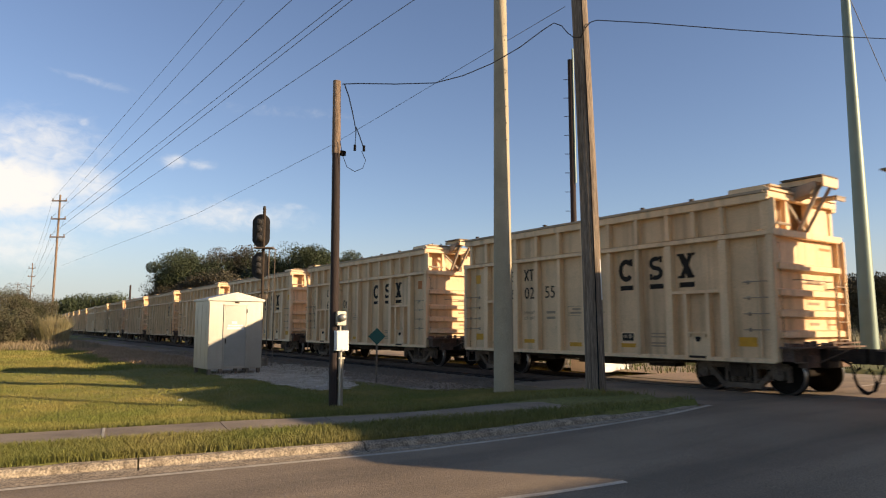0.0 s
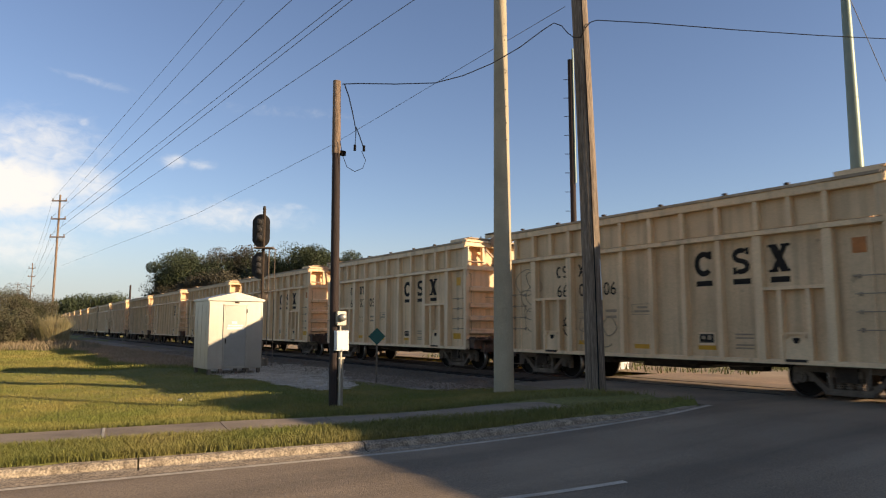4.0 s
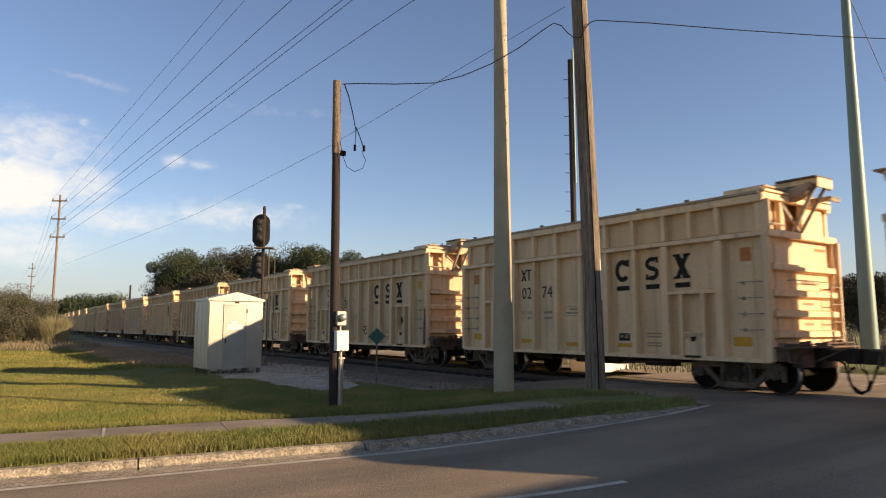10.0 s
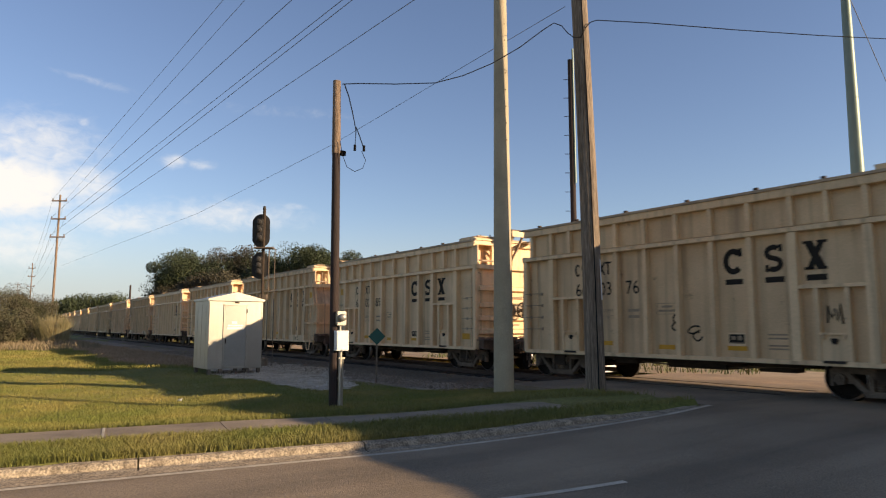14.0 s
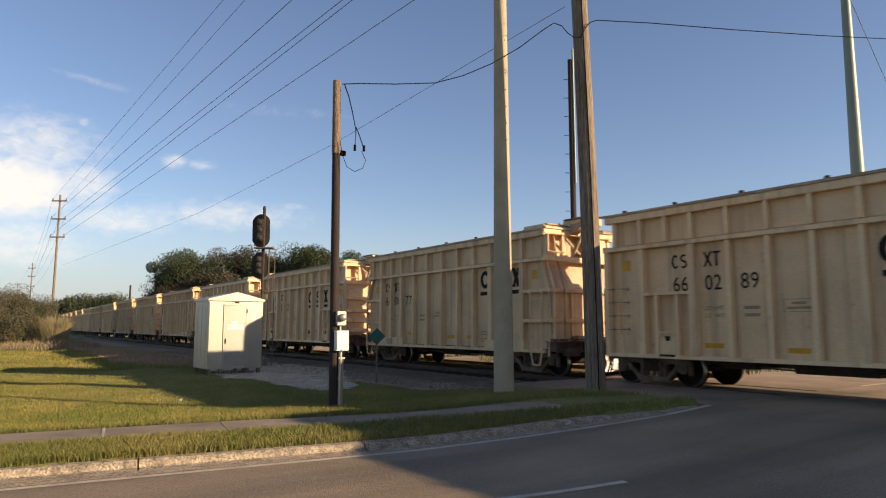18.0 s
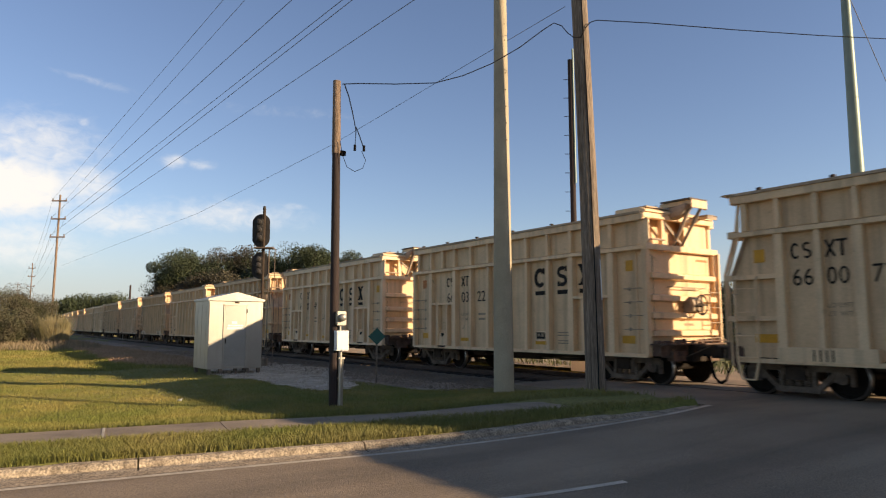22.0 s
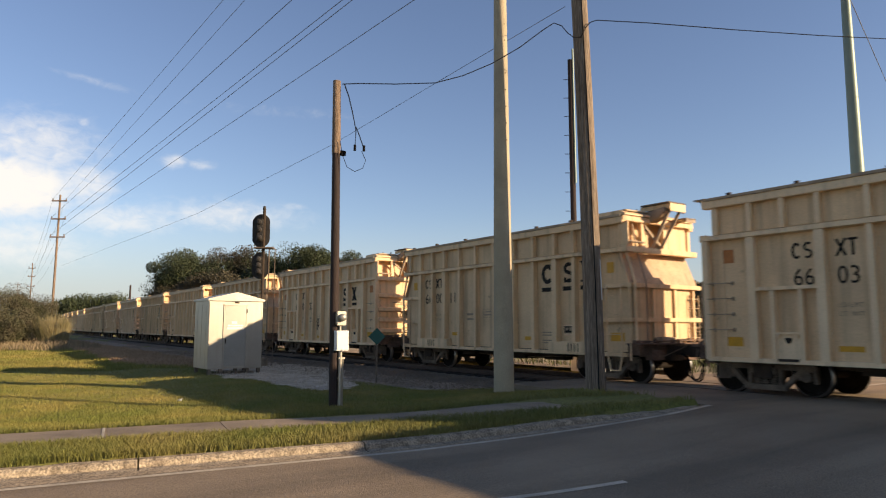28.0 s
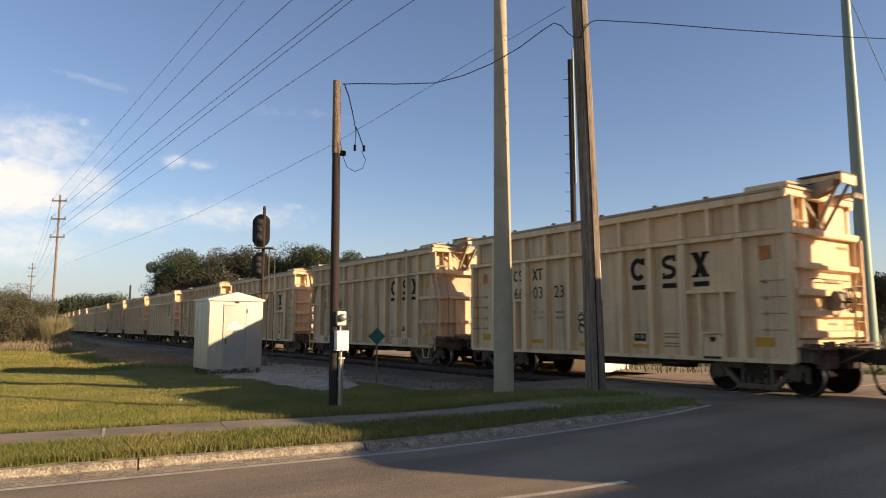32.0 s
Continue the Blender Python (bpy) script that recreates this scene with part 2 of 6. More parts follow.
M_SLOPE = mat("soiled_slope_sheet", (0.62, 0.445, 0.285), 0.75, 0.25, 1.6, 0.08, 25, col2=(0.44, 0.305, 0.195), streak=0.5)
M_GRIT = mat("grey_gravel", (0.33, 0.245, 0.172), 0.95, 0.45, 1.2, 0.8, 22, col2=(0.20, 0.145, 0.10))
M_SAND = mat("dry_sandy_verge", (0.36, 0.27, 0.175), 0.95, 0.4, 0.8, 0.5, 25, col2=(0.23, 0.17, 0.105))
M_DIRT = mat("brown_weedy_soil", (0.42, 0.26, 0.165), 0.95, 0.5, 1.2, 0.6, 12, col2=(0.25, 0.175, 0.085))
M_RUST = mat("rusted_paint", (0.36, 0.15, 0.06), 0.85, 0.4, 3, 0.2, 30, col2=(0.45, 0.27, 0.12))
M_LEAF = leaf_mat("dark_oak_leaves", (0.030, 0.046, 0.016), (0.046, 0.056, 0.022))
M_LEAF_BR = leaf_mat("winter_twigs", (0.075, 0.06, 0.036), (0.045, 0.045, 0.024))
M_SHRUB = leaf_mat("shrub_leaves", (0.055, 0.06, 0.025), (0.11, 0.085, 0.05))
M_REED = leaf_mat("reed_blades", (0.46, 0.37, 0.19), (0.22, 0.19, 0.085))
M_STRAW = leaf_mat("bleached_stalks", (0.36, 0.31, 0.21), (0.13, 0.13, 0.055))
M_WEED = leaf_mat("brown_weeds", (0.40, 0.245, 0.15), (0.26, 0.18, 0.09))
M_BLADE = leaf_mat("grass_blades", (0.145, 0.158, 0.028), (0.285, 0.22, 0.06))
M_LUSH = leaf_mat("uncut_grass_blades", (0.13, 0.142, 0.027), (0.23, 0.19, 0.055))
# Darker copy of the lawn blades; tree shade is put into the colour.
M_RANK_SHADED = leaf_mat("shaded_rank_blades", (0.062, 0.08, 0.022), (0.11, 0.105, 0.035))
M_DRY = leaf_mat("dry_tall_grass", (0.26, 0.19, 0.11), (0.17, 0.13, 0.07))


# ---------------- mesh kit ----------------
class Kit:
    """Collects boxes, rods and prisms into one mesh."""

    def __init__(self):
        self.v, self.f = [], []

    def add(self, verts, faces):
        o = len(self.v)
        self.v.extend(tuple(p) for p in verts)
        self.f.extend([tuple(i + o for i in f) for f in faces])
        return self

    def box(self, c, s, m=None):
        x, y, z = (d / 2 for d in s)
        vs = [Vector((a * x, b * y, k * z)) for a in (-1, 1) for b in (-1, 1) for k in (-1, 1)]
        if m is not None:
            vs = [m @ v for v in vs]
        vs = [v + Vector(c) for v in vs]
        return self.add(vs, [(0, 1, 3, 2), (4, 6, 7, 5), (0, 4, 5, 1), (2, 3, 7, 6), (0, 2, 6, 4), (1, 5, 7, 3)])

    def bar(self, a, b, w, h):
        a, b = Vector(a), Vector(b)
        d = b - a
        q = d.to_track_quat("X", "Z").to_matrix()
        return self.box((a + b) / 2, (d.length, w, h), q)

    def rod(self, a, b, r0, r1=None, n=8, caps=True):
        r1 = r0 if r1 is None else r1
        a, b = Vector(a), Vector(b)
        q = (b - a).to_track_quat("Z", "Y").to_matrix()
        vs = []
        for p, r in ((a, r0), (b, r1)):
            vs += [p + q @ Vector((r * math.cos(2 * math.pi * i / n), r * math.sin(2 * math.pi * i / n), 0)) for i in range(n)]
        fs = [(i, (i + 1) % n, n + (i + 1) % n, n + i) for i in range(n)]
        if caps:
            fs += [tuple(reversed(range(n))), tuple(range(n, 2 * n))]
        return self.add(vs, fs)

    def tube(self, pts, r, n=6):
        """A rounded rod through several points."""
        pts = [Vector(p) for p in pts]
        vs, fs = [], []
        for i, p in enumerate(pts):
            d = (pts[min(i + 1, len(pts) - 1)] - pts[max(i - 1, 0)]).normalized()
            q = d.to_track_quat("Z", "Y").to_matrix()
            vs += [p + q @ Vector((r * math.cos(2 * math.pi * k / n), r * math.sin(2 * math.pi * k / n), 0)) for k in range(n)]
            if i:
                o = (i - 1) * n
                fs += [(o + k, o + (k + 1) % n, o + n + (k + 1) % n, o + n + k) for k in range(n)]
        return self.add(vs, fs)

    def prism(self, outline, a, b, axis="y"):
        """An outline of (u, w) pushed from a to b along axis: u, w are x, z for y; y, z for x; x, y for z."""
        def at(u, w, k):
            return {"y": (u, k, w), "x": (k, u, w), "z": (u, w, k)}[axis]
        n = len(outline)
        vs = [at(u, w, a) for u, w in outline] + [at(u, w, b) for u, w in outline]
        fs = [(i, (i + 1) % n, n + (i + 1) % n, n + i) for i in range(n)] + [tuple(reversed(range(n))), tuple(range(n, 2 * n))]
        return self.add(vs, fs)

    def lathe(self, prof, n=24, axis="y"):
        """Turns (radius, along) pairs round an axis through the origin."""
        vs, fs = [], []
        for r, h in prof:
            for i in range(n):
                c, s = r * math.cos(2 * math.pi * i / n), r * math.sin(2 * math.pi * i / n)
                vs.append((c, h, s) if axis == "y" else (c, s, h))
        for j in range(len(prof) - 1):
            for i in range(n):
                k = (i + 1) % n
                fs.append((j * n + i, j * n + k, (j + 1) * n + k, (j + 1) * n + i))
        return self.add(vs, fs)

    def mesh(self, name, material, smooth=False, bevel=0.0):
        me = bpy.data.meshes.new(name)
        me.from_pydata(self.v, [], self.f)
        bm = bmesh.new()
        bm.from_mesh(me)
        bmesh.ops.recalc_face_normals(bm, faces=bm.faces)
        if bevel:
            bmesh.ops.bevel(bm, geom=[e for e in bm.edges if e.calc_face_angle(0) > 0.6], offset=bevel, segments=2, affect="EDGES", clamp_overlap=True)
        if smooth:
            for f in bm.faces:
                f.smooth = True
            for e in bm.edges:
                e.smooth = e.calc_face_angle(0) < 0.7
        bm.to_mesh(me)
        bm.free()
        me.materials.append(material)
        return me


def part(name, kit, material, parent=None, label="", at=None, smooth=False, bevel=0.0):
    me = kit if isinstance(kit, bpy.types.Mesh) else kit.mesh(name, material, smooth, bevel)
    ob = new(name, me)
    ob.parent = parent
    if at is not None:
        ob.matrix_basis = at
    if label:
        tagged(ob, label)
    return ob


def thing(name, x, y, z, rz, label, category, group="", kind=""):
    ob = new(name)
    ob.empty_display_size = 0.2
    ob.matrix_basis = pose(x, y, z, 0, 0, rz)
    return tagged(ob, label, category, group, kind)


# ---------------- the lie of the land ----------------
TH = radians(54.652)
CT, ST = math.cos(TH), math.sin(TH)
NEAR, HALF, BEND = 13.668, 1.512, 0.00017


def track(s, y=0.0, z=0.0):
    """A place s metres along the line (to the right, past the crossing), y beyond its middle."""
    D = NEAR + HALF + y + BEND * min(0.0, s) ** 2
    return Vector((s * CT + D * ST, -s * ST + D * CT, z))


def heading(s):
    return -54.652 + math.degrees(math.atan(2 * BEND * min(0.0, s)))


def du(x, y):
    """How far a place lies before the cars' sides."""
    s = x * CT - y * ST
    return NEAR + BEND * min(0.0, s) ** 2 - (x * ST + y * CT)


def smooth(a, b, x):
    t = min(1.0, max(0.0, (x - a) / (b - a)))
    return t * t * (3 - 2 * t)


def zroad(x, y):
    return -0.25 * smooth(2.0, 9.0, du(x, y)) - 0.1 * smooth(-4.0, -14.0, du(x, y))


def kerb_y(x):
    e = max(0.0, x - 1.8)
    return 10.02 + 0.47 * x + (0.05 * e * e if x < 4.6 else 0.05 * 2.8 ** 2 + 0.28 * (x - 4.6))


def side_of_road(x, y):
    """Metres from the kerb's foot, away from the road."""
    return (y - kerb_y(x)) * 0.88


def zground(x, y):
    d = side_of_road(x, y)
    z = zroad(x, y) + 0.11
    u = du(x, y)
    if d > 0:
        z += (min(z, -0.13 - 0.13 * smooth(7.6, 9.8, u)) - z) * smooth(2.6, 5.2, d)
    z += 0.03 * noise.noise(Vector((x * 0.35, y * 0.35, 0))) * smooth(2, 6, abs(u + 1.5))
    if -5.2 < u < 2.4:
        z = min(z, -0.42)
    elif -10.4 < u <= -5.2:
        z = min(z, -0.14)
    if d < 0.1:
        z = min(z, zroad(x, y) - 0.35 * smooth(0.15, -0.4, d)) if d > -14 else z
    return z


def lines(near, step, far):
    a, b = near
    xs = list(np.arange(a, b + 1e-6, step))
    d, x = step, b
    while x < far:
        d *= 1.35
        x += d
        xs.append(x)
    d, x = step, a
    while x > -far:
        d *= 1.35
        x -= d
        xs.insert(0, x)
    return xs


def build_ground():
    xs, ys = lines((-22, 16), 0.3, 3500), lines((-4, 34), 0.3, 3500)
    nx = len(xs)
    vs = [(x, y, zground(x, y)) for y in ys for x in xs]
    fs = [(j * nx + i, j * nx + i + 1, (j + 1) * nx + i + 1, (j + 1) * nx + i) for j in range(len(ys) - 1) for i in range(nx - 1)]
    k = Kit()
    k.v, k.f = vs, fs
    ob = part("ground", k, M_GRASS, smooth=True)
    tagged(ob, "mown and dry winter grass on flat ground", "ground", kind="structure")


build_ground()


def strip(name, material, rows, label, category, thick=0.0, kind="structure", parent=None):
    """A sheet from rows of points (all rows of one length)."""
    k = Kit()
    n = len(rows[0])
    k.v = [tuple(p) for r in rows for p in r]
    k.f = [(j * n + i, j * n + i + 1, (j + 1) * n + i + 1, (j + 1) * n + i) for j in range(len(rows) - 1) for i in range(n - 1)]
    ob = part(name, k, material, parent, smooth=True)
    return tagged(ob, label, category, kind=kind) if parent is None else ob


def road_point(x, v, dz=0.0):
    """v metres from the kerb's foot into the road."""
    m = (kerb_y(x + 0.05) - kerb_y(x - 0.05)) / 0.1
    n = math.hypot(m, 1)
    px, py = x + v * m / n, kerb_y(x) - v / n
    return Vector((px, py, zroad(px, py) + dz))


def build_road():
    us = list(np.arange(-60, -6, 3.0)) + list(np.arange(-6, 8, 0.35)) + list(np.arange(8, 20, 0.7)) + list(np.arange(20, 80, 4.0))
    strip("road", M_ASPHALT, [[road_point(u, v) for v in np.linspace(0, 9.2, 24)] for u in us], "worn dark grey asphalt road curving to the crossing", "road")

    def edge(u):
        d = 0.30 - 0.06 * u if u < 0 else 0.29
        return d * (1 - 0.8 * smooth(3.6, 5.4, u)) * 0.88
    for nm, lo, hi in (("edge_line", -14, 5.1), ("edge_line", 10.2, 18.0)):
        uu = np.arange(lo, hi, 0.3)
        strip(nm, M_LINE, [[road_point(u, edge(u) - 0.055, 0.005), road_point(u, edge(u) + 0.055, 0.005)] for u in uu], "worn white painted edge line on the asphalt", "road marking")
    for i, u0 in enumerate((-8.4, -2.2, 6.0)):
        uu = np.linspace(u0, u0 + 3.0, 10) if i != 1 else np.linspace(u0, 0.68, 10)
        strip("lane_dash", M_LINE, [[road_point(u, 3.02, 0.005), road_point(u, 3.12, 0.005)] for u in uu], "white painted lane dash on the asphalt", "road marking")


build_road()


def build_kerb():
    root = tagged(new("kerb"), "weathered concrete kerb in jointed sections along the road", "kerb", kind="structure")
    cuts = [-13.9, -11.6, -9.0, -6.25, -3.65, -1.07, 1.10, 3.3, 4.7]
    for a, b in zip(cuts, cuts[1:]):
        k = Kit()
        us = np.linspace(a + 0.008, b - 0.008, 7)
        prof = [(0.16, -0.25), (0.16, 0.008), (0.0, 0.02), (-0.02, 0.075), (-0.06, 0.105), (-0.17, 0.11), (-0.18, -0.25)]
        n = len(prof)
        for j, u in enumerate(us):
            fade = 1 - 0.9 * smooth(1.8, 4.2, u)
            for v, h in prof:
                p = road_point(u, v)
                k.v.append((p.x, p.y, p.z + (h * fade if h > 0 else h)))
            if j:
                o = (j - 1) * n
                k.f += [(o + i, o + (i + 1) % n, o + n + (i + 1) % n, o + n + i) for i in range(n)]
        k.f += [tuple(range(n)), tuple(reversed(range((len(us) - 1) * n, len(us) * n)))]
        part("kerb_stone", k, M_KERB, root)


build_kerb()


def build_gutter():
    rows = []
    for u in np.arange(-14.0, 3.4, 0.12):
        far = (0.30 - 0.06 * min(u, 0)) * 0.88 - 0.09
        far = max(0.17, far * (1 - 0.75 * smooth(-1.0, 3.4, u)) + 0.05 * noise.noise(Vector((u * 3, 2, 7))))
        rows.append([road_point(u, v, 0.012 - 0.008 * i / 3) for i, v in enumerate(np.linspace(0.14, far, 4))])
    strip("gutter", M_GUTTER, rows, "pale crumbled grit in the gutter along the kerb", "gutter")


build_gutter()


def walk_edges(x):
    a = 1.68 - 0.62 * smooth(-0.8, 2.2, x) - 0.9 * smooth(2.2, 5.0, x)
    b = 3.15 - 0.75 * smooth(-2.5, 1.5, x) - 1.5 * smooth(1.5, 5.5, x)
    return a * 0.9, b * 0.9


def build_sidewalk():
    root = tagged(new("sidewalk"), "grey concrete sidewalk of jointed slabs between grass strips", "sidewalk", kind="structure")
    cuts = [-14.9 + 1.55 * i for i in range(13)]
    for a, b in zip(cuts, cuts[1:]):
        k = Kit()
        for u in np.linspace(a + 0.008, b - 0.008, 4):
            e0, e1 = walk_edges(u)
            for v in np.linspace(-e0, -e1, 4):
                p = road_point(u, v)
                k.v.append((p.x, p.y, p.z + 0.135 - 0.11 * smooth(2.0, 5.0, u)))
        top = list(k.v)
        k.v += [(x, y, z - 0.2) for x, y, z in top]
        k.f = [(j * 4 + i, j * 4 + i + 1, j * 4 + i + 5, j * 4 + i + 4) for j in range(3) for i in range(3)]
        rim = [0, 1, 2, 3, 7, 11, 15, 14, 13, 12, 8, 4]
        k.f += [(rim[i], rim[(i + 1) % 12], rim[(i + 1) % 12] + 16, rim[i] + 16) for i in range(12)]
        part("slab", k, M_WALK, root)
    u = cuts[7]
    e0, e1 = walk_edges(u)
    k = Kit()
    for w in (-0.014, 0.02):
        for v in np.linspace(-e0, -e1, 5):
            p = road_point(u + w, v)
            k.v += [(p.x, p.y, p.z + 0.141), (p.x, p.y, p.z + 0.0)]
    k.f = [(2 * i, 2 * i + 2, 2 * i + 12, 2 * i + 10) for i in range(4)] + [(2 * i, 2 * i + 1, 2 * i + 3, 2 * i + 2) for i in range(4)] + [(10 + 2 * i, 12 + 2 * i, 13 + 2 * i, 11 + 2 * i) for i in range(4)] + [(0, 10, 11, 1), (8, 9, 19, 18)]
    part("joint_filler", k, M_FILLER, root, "pale mortar filling a wide joint")


build_sidewalk()


def build_track():
    ss = list(np.arange(-420, -60, 12.0)) + list(np.arange(-60, 24, 1.5)) + list(np.arange(24, 120, 12.0))
    sec = [(-3.6, -0.46), (-2.2, -0.22), (-1.3, -0.19), (0, -0.2), (1.3, -0.19), (2.4, -0.24), (3.8, -0.46)]
    strip("ballast_bed", M_BALLAST, [[track(s, y, z) for y, z in sec] for s in ss], "grey crushed-stone ballast under the railway line", "ballast")
    # level crossing: asphalt between and beside the rails
    root = tagged(new("railway_track"), "rusty steel rails on timber ties through the crossing", "railway track", kind="structure")
    for y in (-0.75, 0.75):
        k = Kit()
        prof = [(-0.07, -0.17), (0.07, -0.17), (0.07, -0.15), (0.012, -0.13), (0.012, -0.045), (0.036, -0.035), (0.036, -0.004), (0.03, 0.0), (-0.03, 0.0), (-0.036, -0.004), (-0.036, -0.035), (-0.012, -0.045), (-0.012, -0.13), (-0.07, -0.15)]
        n = len(prof)
        for j, s in enumerate(ss):
            k.v += [tuple(track(s, y + a, b)) for a, b in prof]
            if j:
                o = (j - 1) * n
                k.f += [(o + i, o + (i + 1) % n, o + n + (i + 1) % n, o + n + i) for i in range(n)]
        part("rail", k, M_RAIL, root)
    tie = Kit().box((0, 0, -0.25), (0.23, 2.6, 0.18)).mesh("tie", M_TIE)
    far = Kit()
    s = -230.0
    while s < 40:
        if not -13.7 < s < 3.0:
            p = track(s)
            if -75 < s < 20:
                part("tie", tie, M_TIE, root, at=pose(p.x, p.y, 0.005, 0, 0, heading(s)))
            else:
                far.box((p.x, p.y, -0.245), (0.23, 2.6, 0.18), Euler((0, 0, radians(heading(s)))).to_matrix())
        s += 0.55
    tagged(part("ties", far, M_TIE, root), kind="stuff")
    pan = tagged(new("crossing_surface"), "asphalt crossing panels between and beside the rails", "crossing", kind="structure")
    for nm, y0, y1 in (("panel", -3.6, -0.83), ("panel", -0.66, 0.66), ("panel", 0.83, 3.9)):
        k = Kit()
        for s in np.linspace(-13.5, 2.8, 14):
            for y in (y0, y1):
                k.v += [tuple(track(s, y, -0.006 if abs(y) < 3 else -0.02)), tuple(track(s, y, -0.3))]
        for j in range(13):
            o = j * 4
            k.f += [(o, o + 4, o + 6, o + 2), (o, o + 1, o + 5, o + 4), (o + 2, o + 6, o + 7, o + 3)]
        k.f += [(0, 2, 3, 1), (52, 53, 55, 54)]
        part(nm, k, M_DUSTY, pan)


build_track()


def lime(s, u):
    return ((s + 21.5) / 6.0) ** 2 + ((u - 5.0 - 0.16 * (s + 21)) / (1.35 + 0.95 * smooth(-18.5, -22.5, s))) ** 2 + 0.5 * noise.noise(Vector((s * 0.7, u * 0.7, 2))) < 1


def grit(s, u):
    return u < 4.3 + 0.7 * smooth(-26, -34, s) + 0.5 * noise.noise(Vector((s * 0.5, u * 0.5, 5))) and s < -13.2 - 0.2 * u


def weedy(s, u):
    return s < -26 and 4.7 + 0.5 * noise.noise(Vector((s * 0.5, u * 0.5, 5))) < u < 7.9 + 1.0 * noise.noise(Vector((s * 0.25, u * 0.4, 14))) - 1.4 * smooth(-31, -26, s)


def build_far_verge():
    ss = list(np.arange(-60, -14, 4.0)) + list(np.arange(-14, 30, 2.0))
    rows = [[track(s, y, zz) for y, zz in ((3.6, -0.10), (4.2, -0.06), (6.0, -0.07), (8.6, -0.08), (9.6, -0.3))] for s in ss]
    strip("far_verge", M_SAND, rows, "dry sandy verge beyond the tracks", "verge")
    for nm, m, test, lift, label in (("gravel_apron", M_GRIT, grit, 0.012, "grey gravel apron beside the railway line"), ("gravel_pad", M_LIME, lime, 0.018, "pale limestone gravel spread round the signal cabinet"), ("weed_bed", M_DIRT, weedy, 0.015, "bare brown weedy soil between lawn and gravel")):
        root = tagged(new(nm), label, "soil" if m is M_DIRT else "gravel", kind="structure")
        k = Kit()
        n = 0.25
        for i in range(330):
            for j in range(70):
                s, u = -91 + i * n, 0.4 + j * n * 0.5
                if not test(s, u):
                    continue
                q = []
                for ds, dv in ((0, 0), (n, 0), (n, n * 0.5), (0, n * 0.5)):
                    p = track(s + ds, -HALF - u - dv)
                    q.append((p.x, p.y, max(zground(p.x, p.y), -0.33) + lift))
                k.add(q, [(0, 1, 2, 3)])
        part("soil_sheet" if m is M_DIRT else "gravel_sheet", k, m, root)
    rng = random.Random(11)
    for nm, m, cnt, s0, s1, u0, u1, pad in (("gravel_stones", M_LIME, 12000, -31, -11, 2.0, 8, True), ("ballast_stones", M_BALLAST, 16000, -45, -13.5, -0.2, 4.0, False), ("apron_stones", M_GRIT, 9000, -60, -15, 1.8, 4.8, False)):
        k = Kit()
        for _ in range(cnt):
            s, u = rng.uniform(s0, s1), rng.uniform(u0, u1)
            p = track(s, -HALF - u)
            if pad and not lime(s, u):
                continue
            z = max(zground(p.x, p.y), -0.33) + 0.035
            if not pad:
                z = max(z - 0.02, -0.205 - 0.16 * smooth(0.8, 2.1, u))
            r = rng.uniform(0.008, 0.028)
            a = [Vector((rng.gauss(0, 1), rng.gauss(0, 1), rng.gauss(0, 0.7))).normalized() * r for _ in range(2)]
            c3 = a[0].cross(a[1]).normalized() * r * 0.8
            o = Vector((p.x, p.y, z + r * 0.3))
            k.add([o + a[0], o + a[1], o - a[0], o - a[1], o + c3, o - c3], [(0, 1, 4), (1, 2, 4), (2, 3, 4), (3, 0, 4), (1, 0, 5), (2, 1, 5), (3, 2, 5), (0, 3, 5)])
        me = bpy.data.meshes.new(nm)
        me.from_pydata(k.v, [], k.f)
        me.materials.append(m)
        tagged(part(nm, me, m), "loose crushed stones on the gravel" if pad else "loose grey ballast stones beside the track", "stones", kind="stuff")


build_far_verge()


# ---------------- the freight cars ----------------
# Car space: x along the line, +y away from the road, z from the railhead. Half length of the sides 5.30.
HL, SY = 5.30, 1.512
POSTS = [0.92 * i for i in range(-3, 4)] + [-4.2, 4.2]
UPOSTS = POSTS + [-3.48, 3.48]
SLOPE_POSTS = [-4.28, -3.5, -2.75, -1.85, -0.95, 0.0, 0.95, 1.85, 2.75, 3.5, 4.28]


def text_mesh(txt, size, material):
    """Flat stencilled characters, upright in the x-z plane, read from -y."""
    cu = bpy.data.curves.new("stencil", "FONT")
    cu.body, cu.size, cu.extrude = txt, size, 0.002
    cu.align_x = "CENTER"
    cu.space_character = 1.05
    cu.resolution_u = 3
    ob = bpy.data.objects.new("stencil", cu)
    scene.collection.objects.link(ob)
    bpy.context.view_layer.update()
    me = bpy.data.meshes.new_from_object(ob.evaluated_get(bpy.context.evaluated_depsgraph_get()))
    bpy.data.objects.remove(ob)
    me.transform(Matrix.Rotation(radians(90), 4, "X"))
    me.materials.clear()
    me.materials.append(material)
    return me


def narrow(me):
    """Condensed stencil numerals."""
    me.transform(Matrix.Diagonal((0.86, 1, 1, 1)))
    return me


def half_text(me, sg):
    """One numeral of a centred pair."""
    bm = bmesh.new()
    bm.from_mesh(me)
    bmesh.ops.delete(bm, geom=[v for v in bm.verts if v.co.x * sg < 0], context="VERTS")
    bm.to_mesh(me)
    bm.free()
    return me


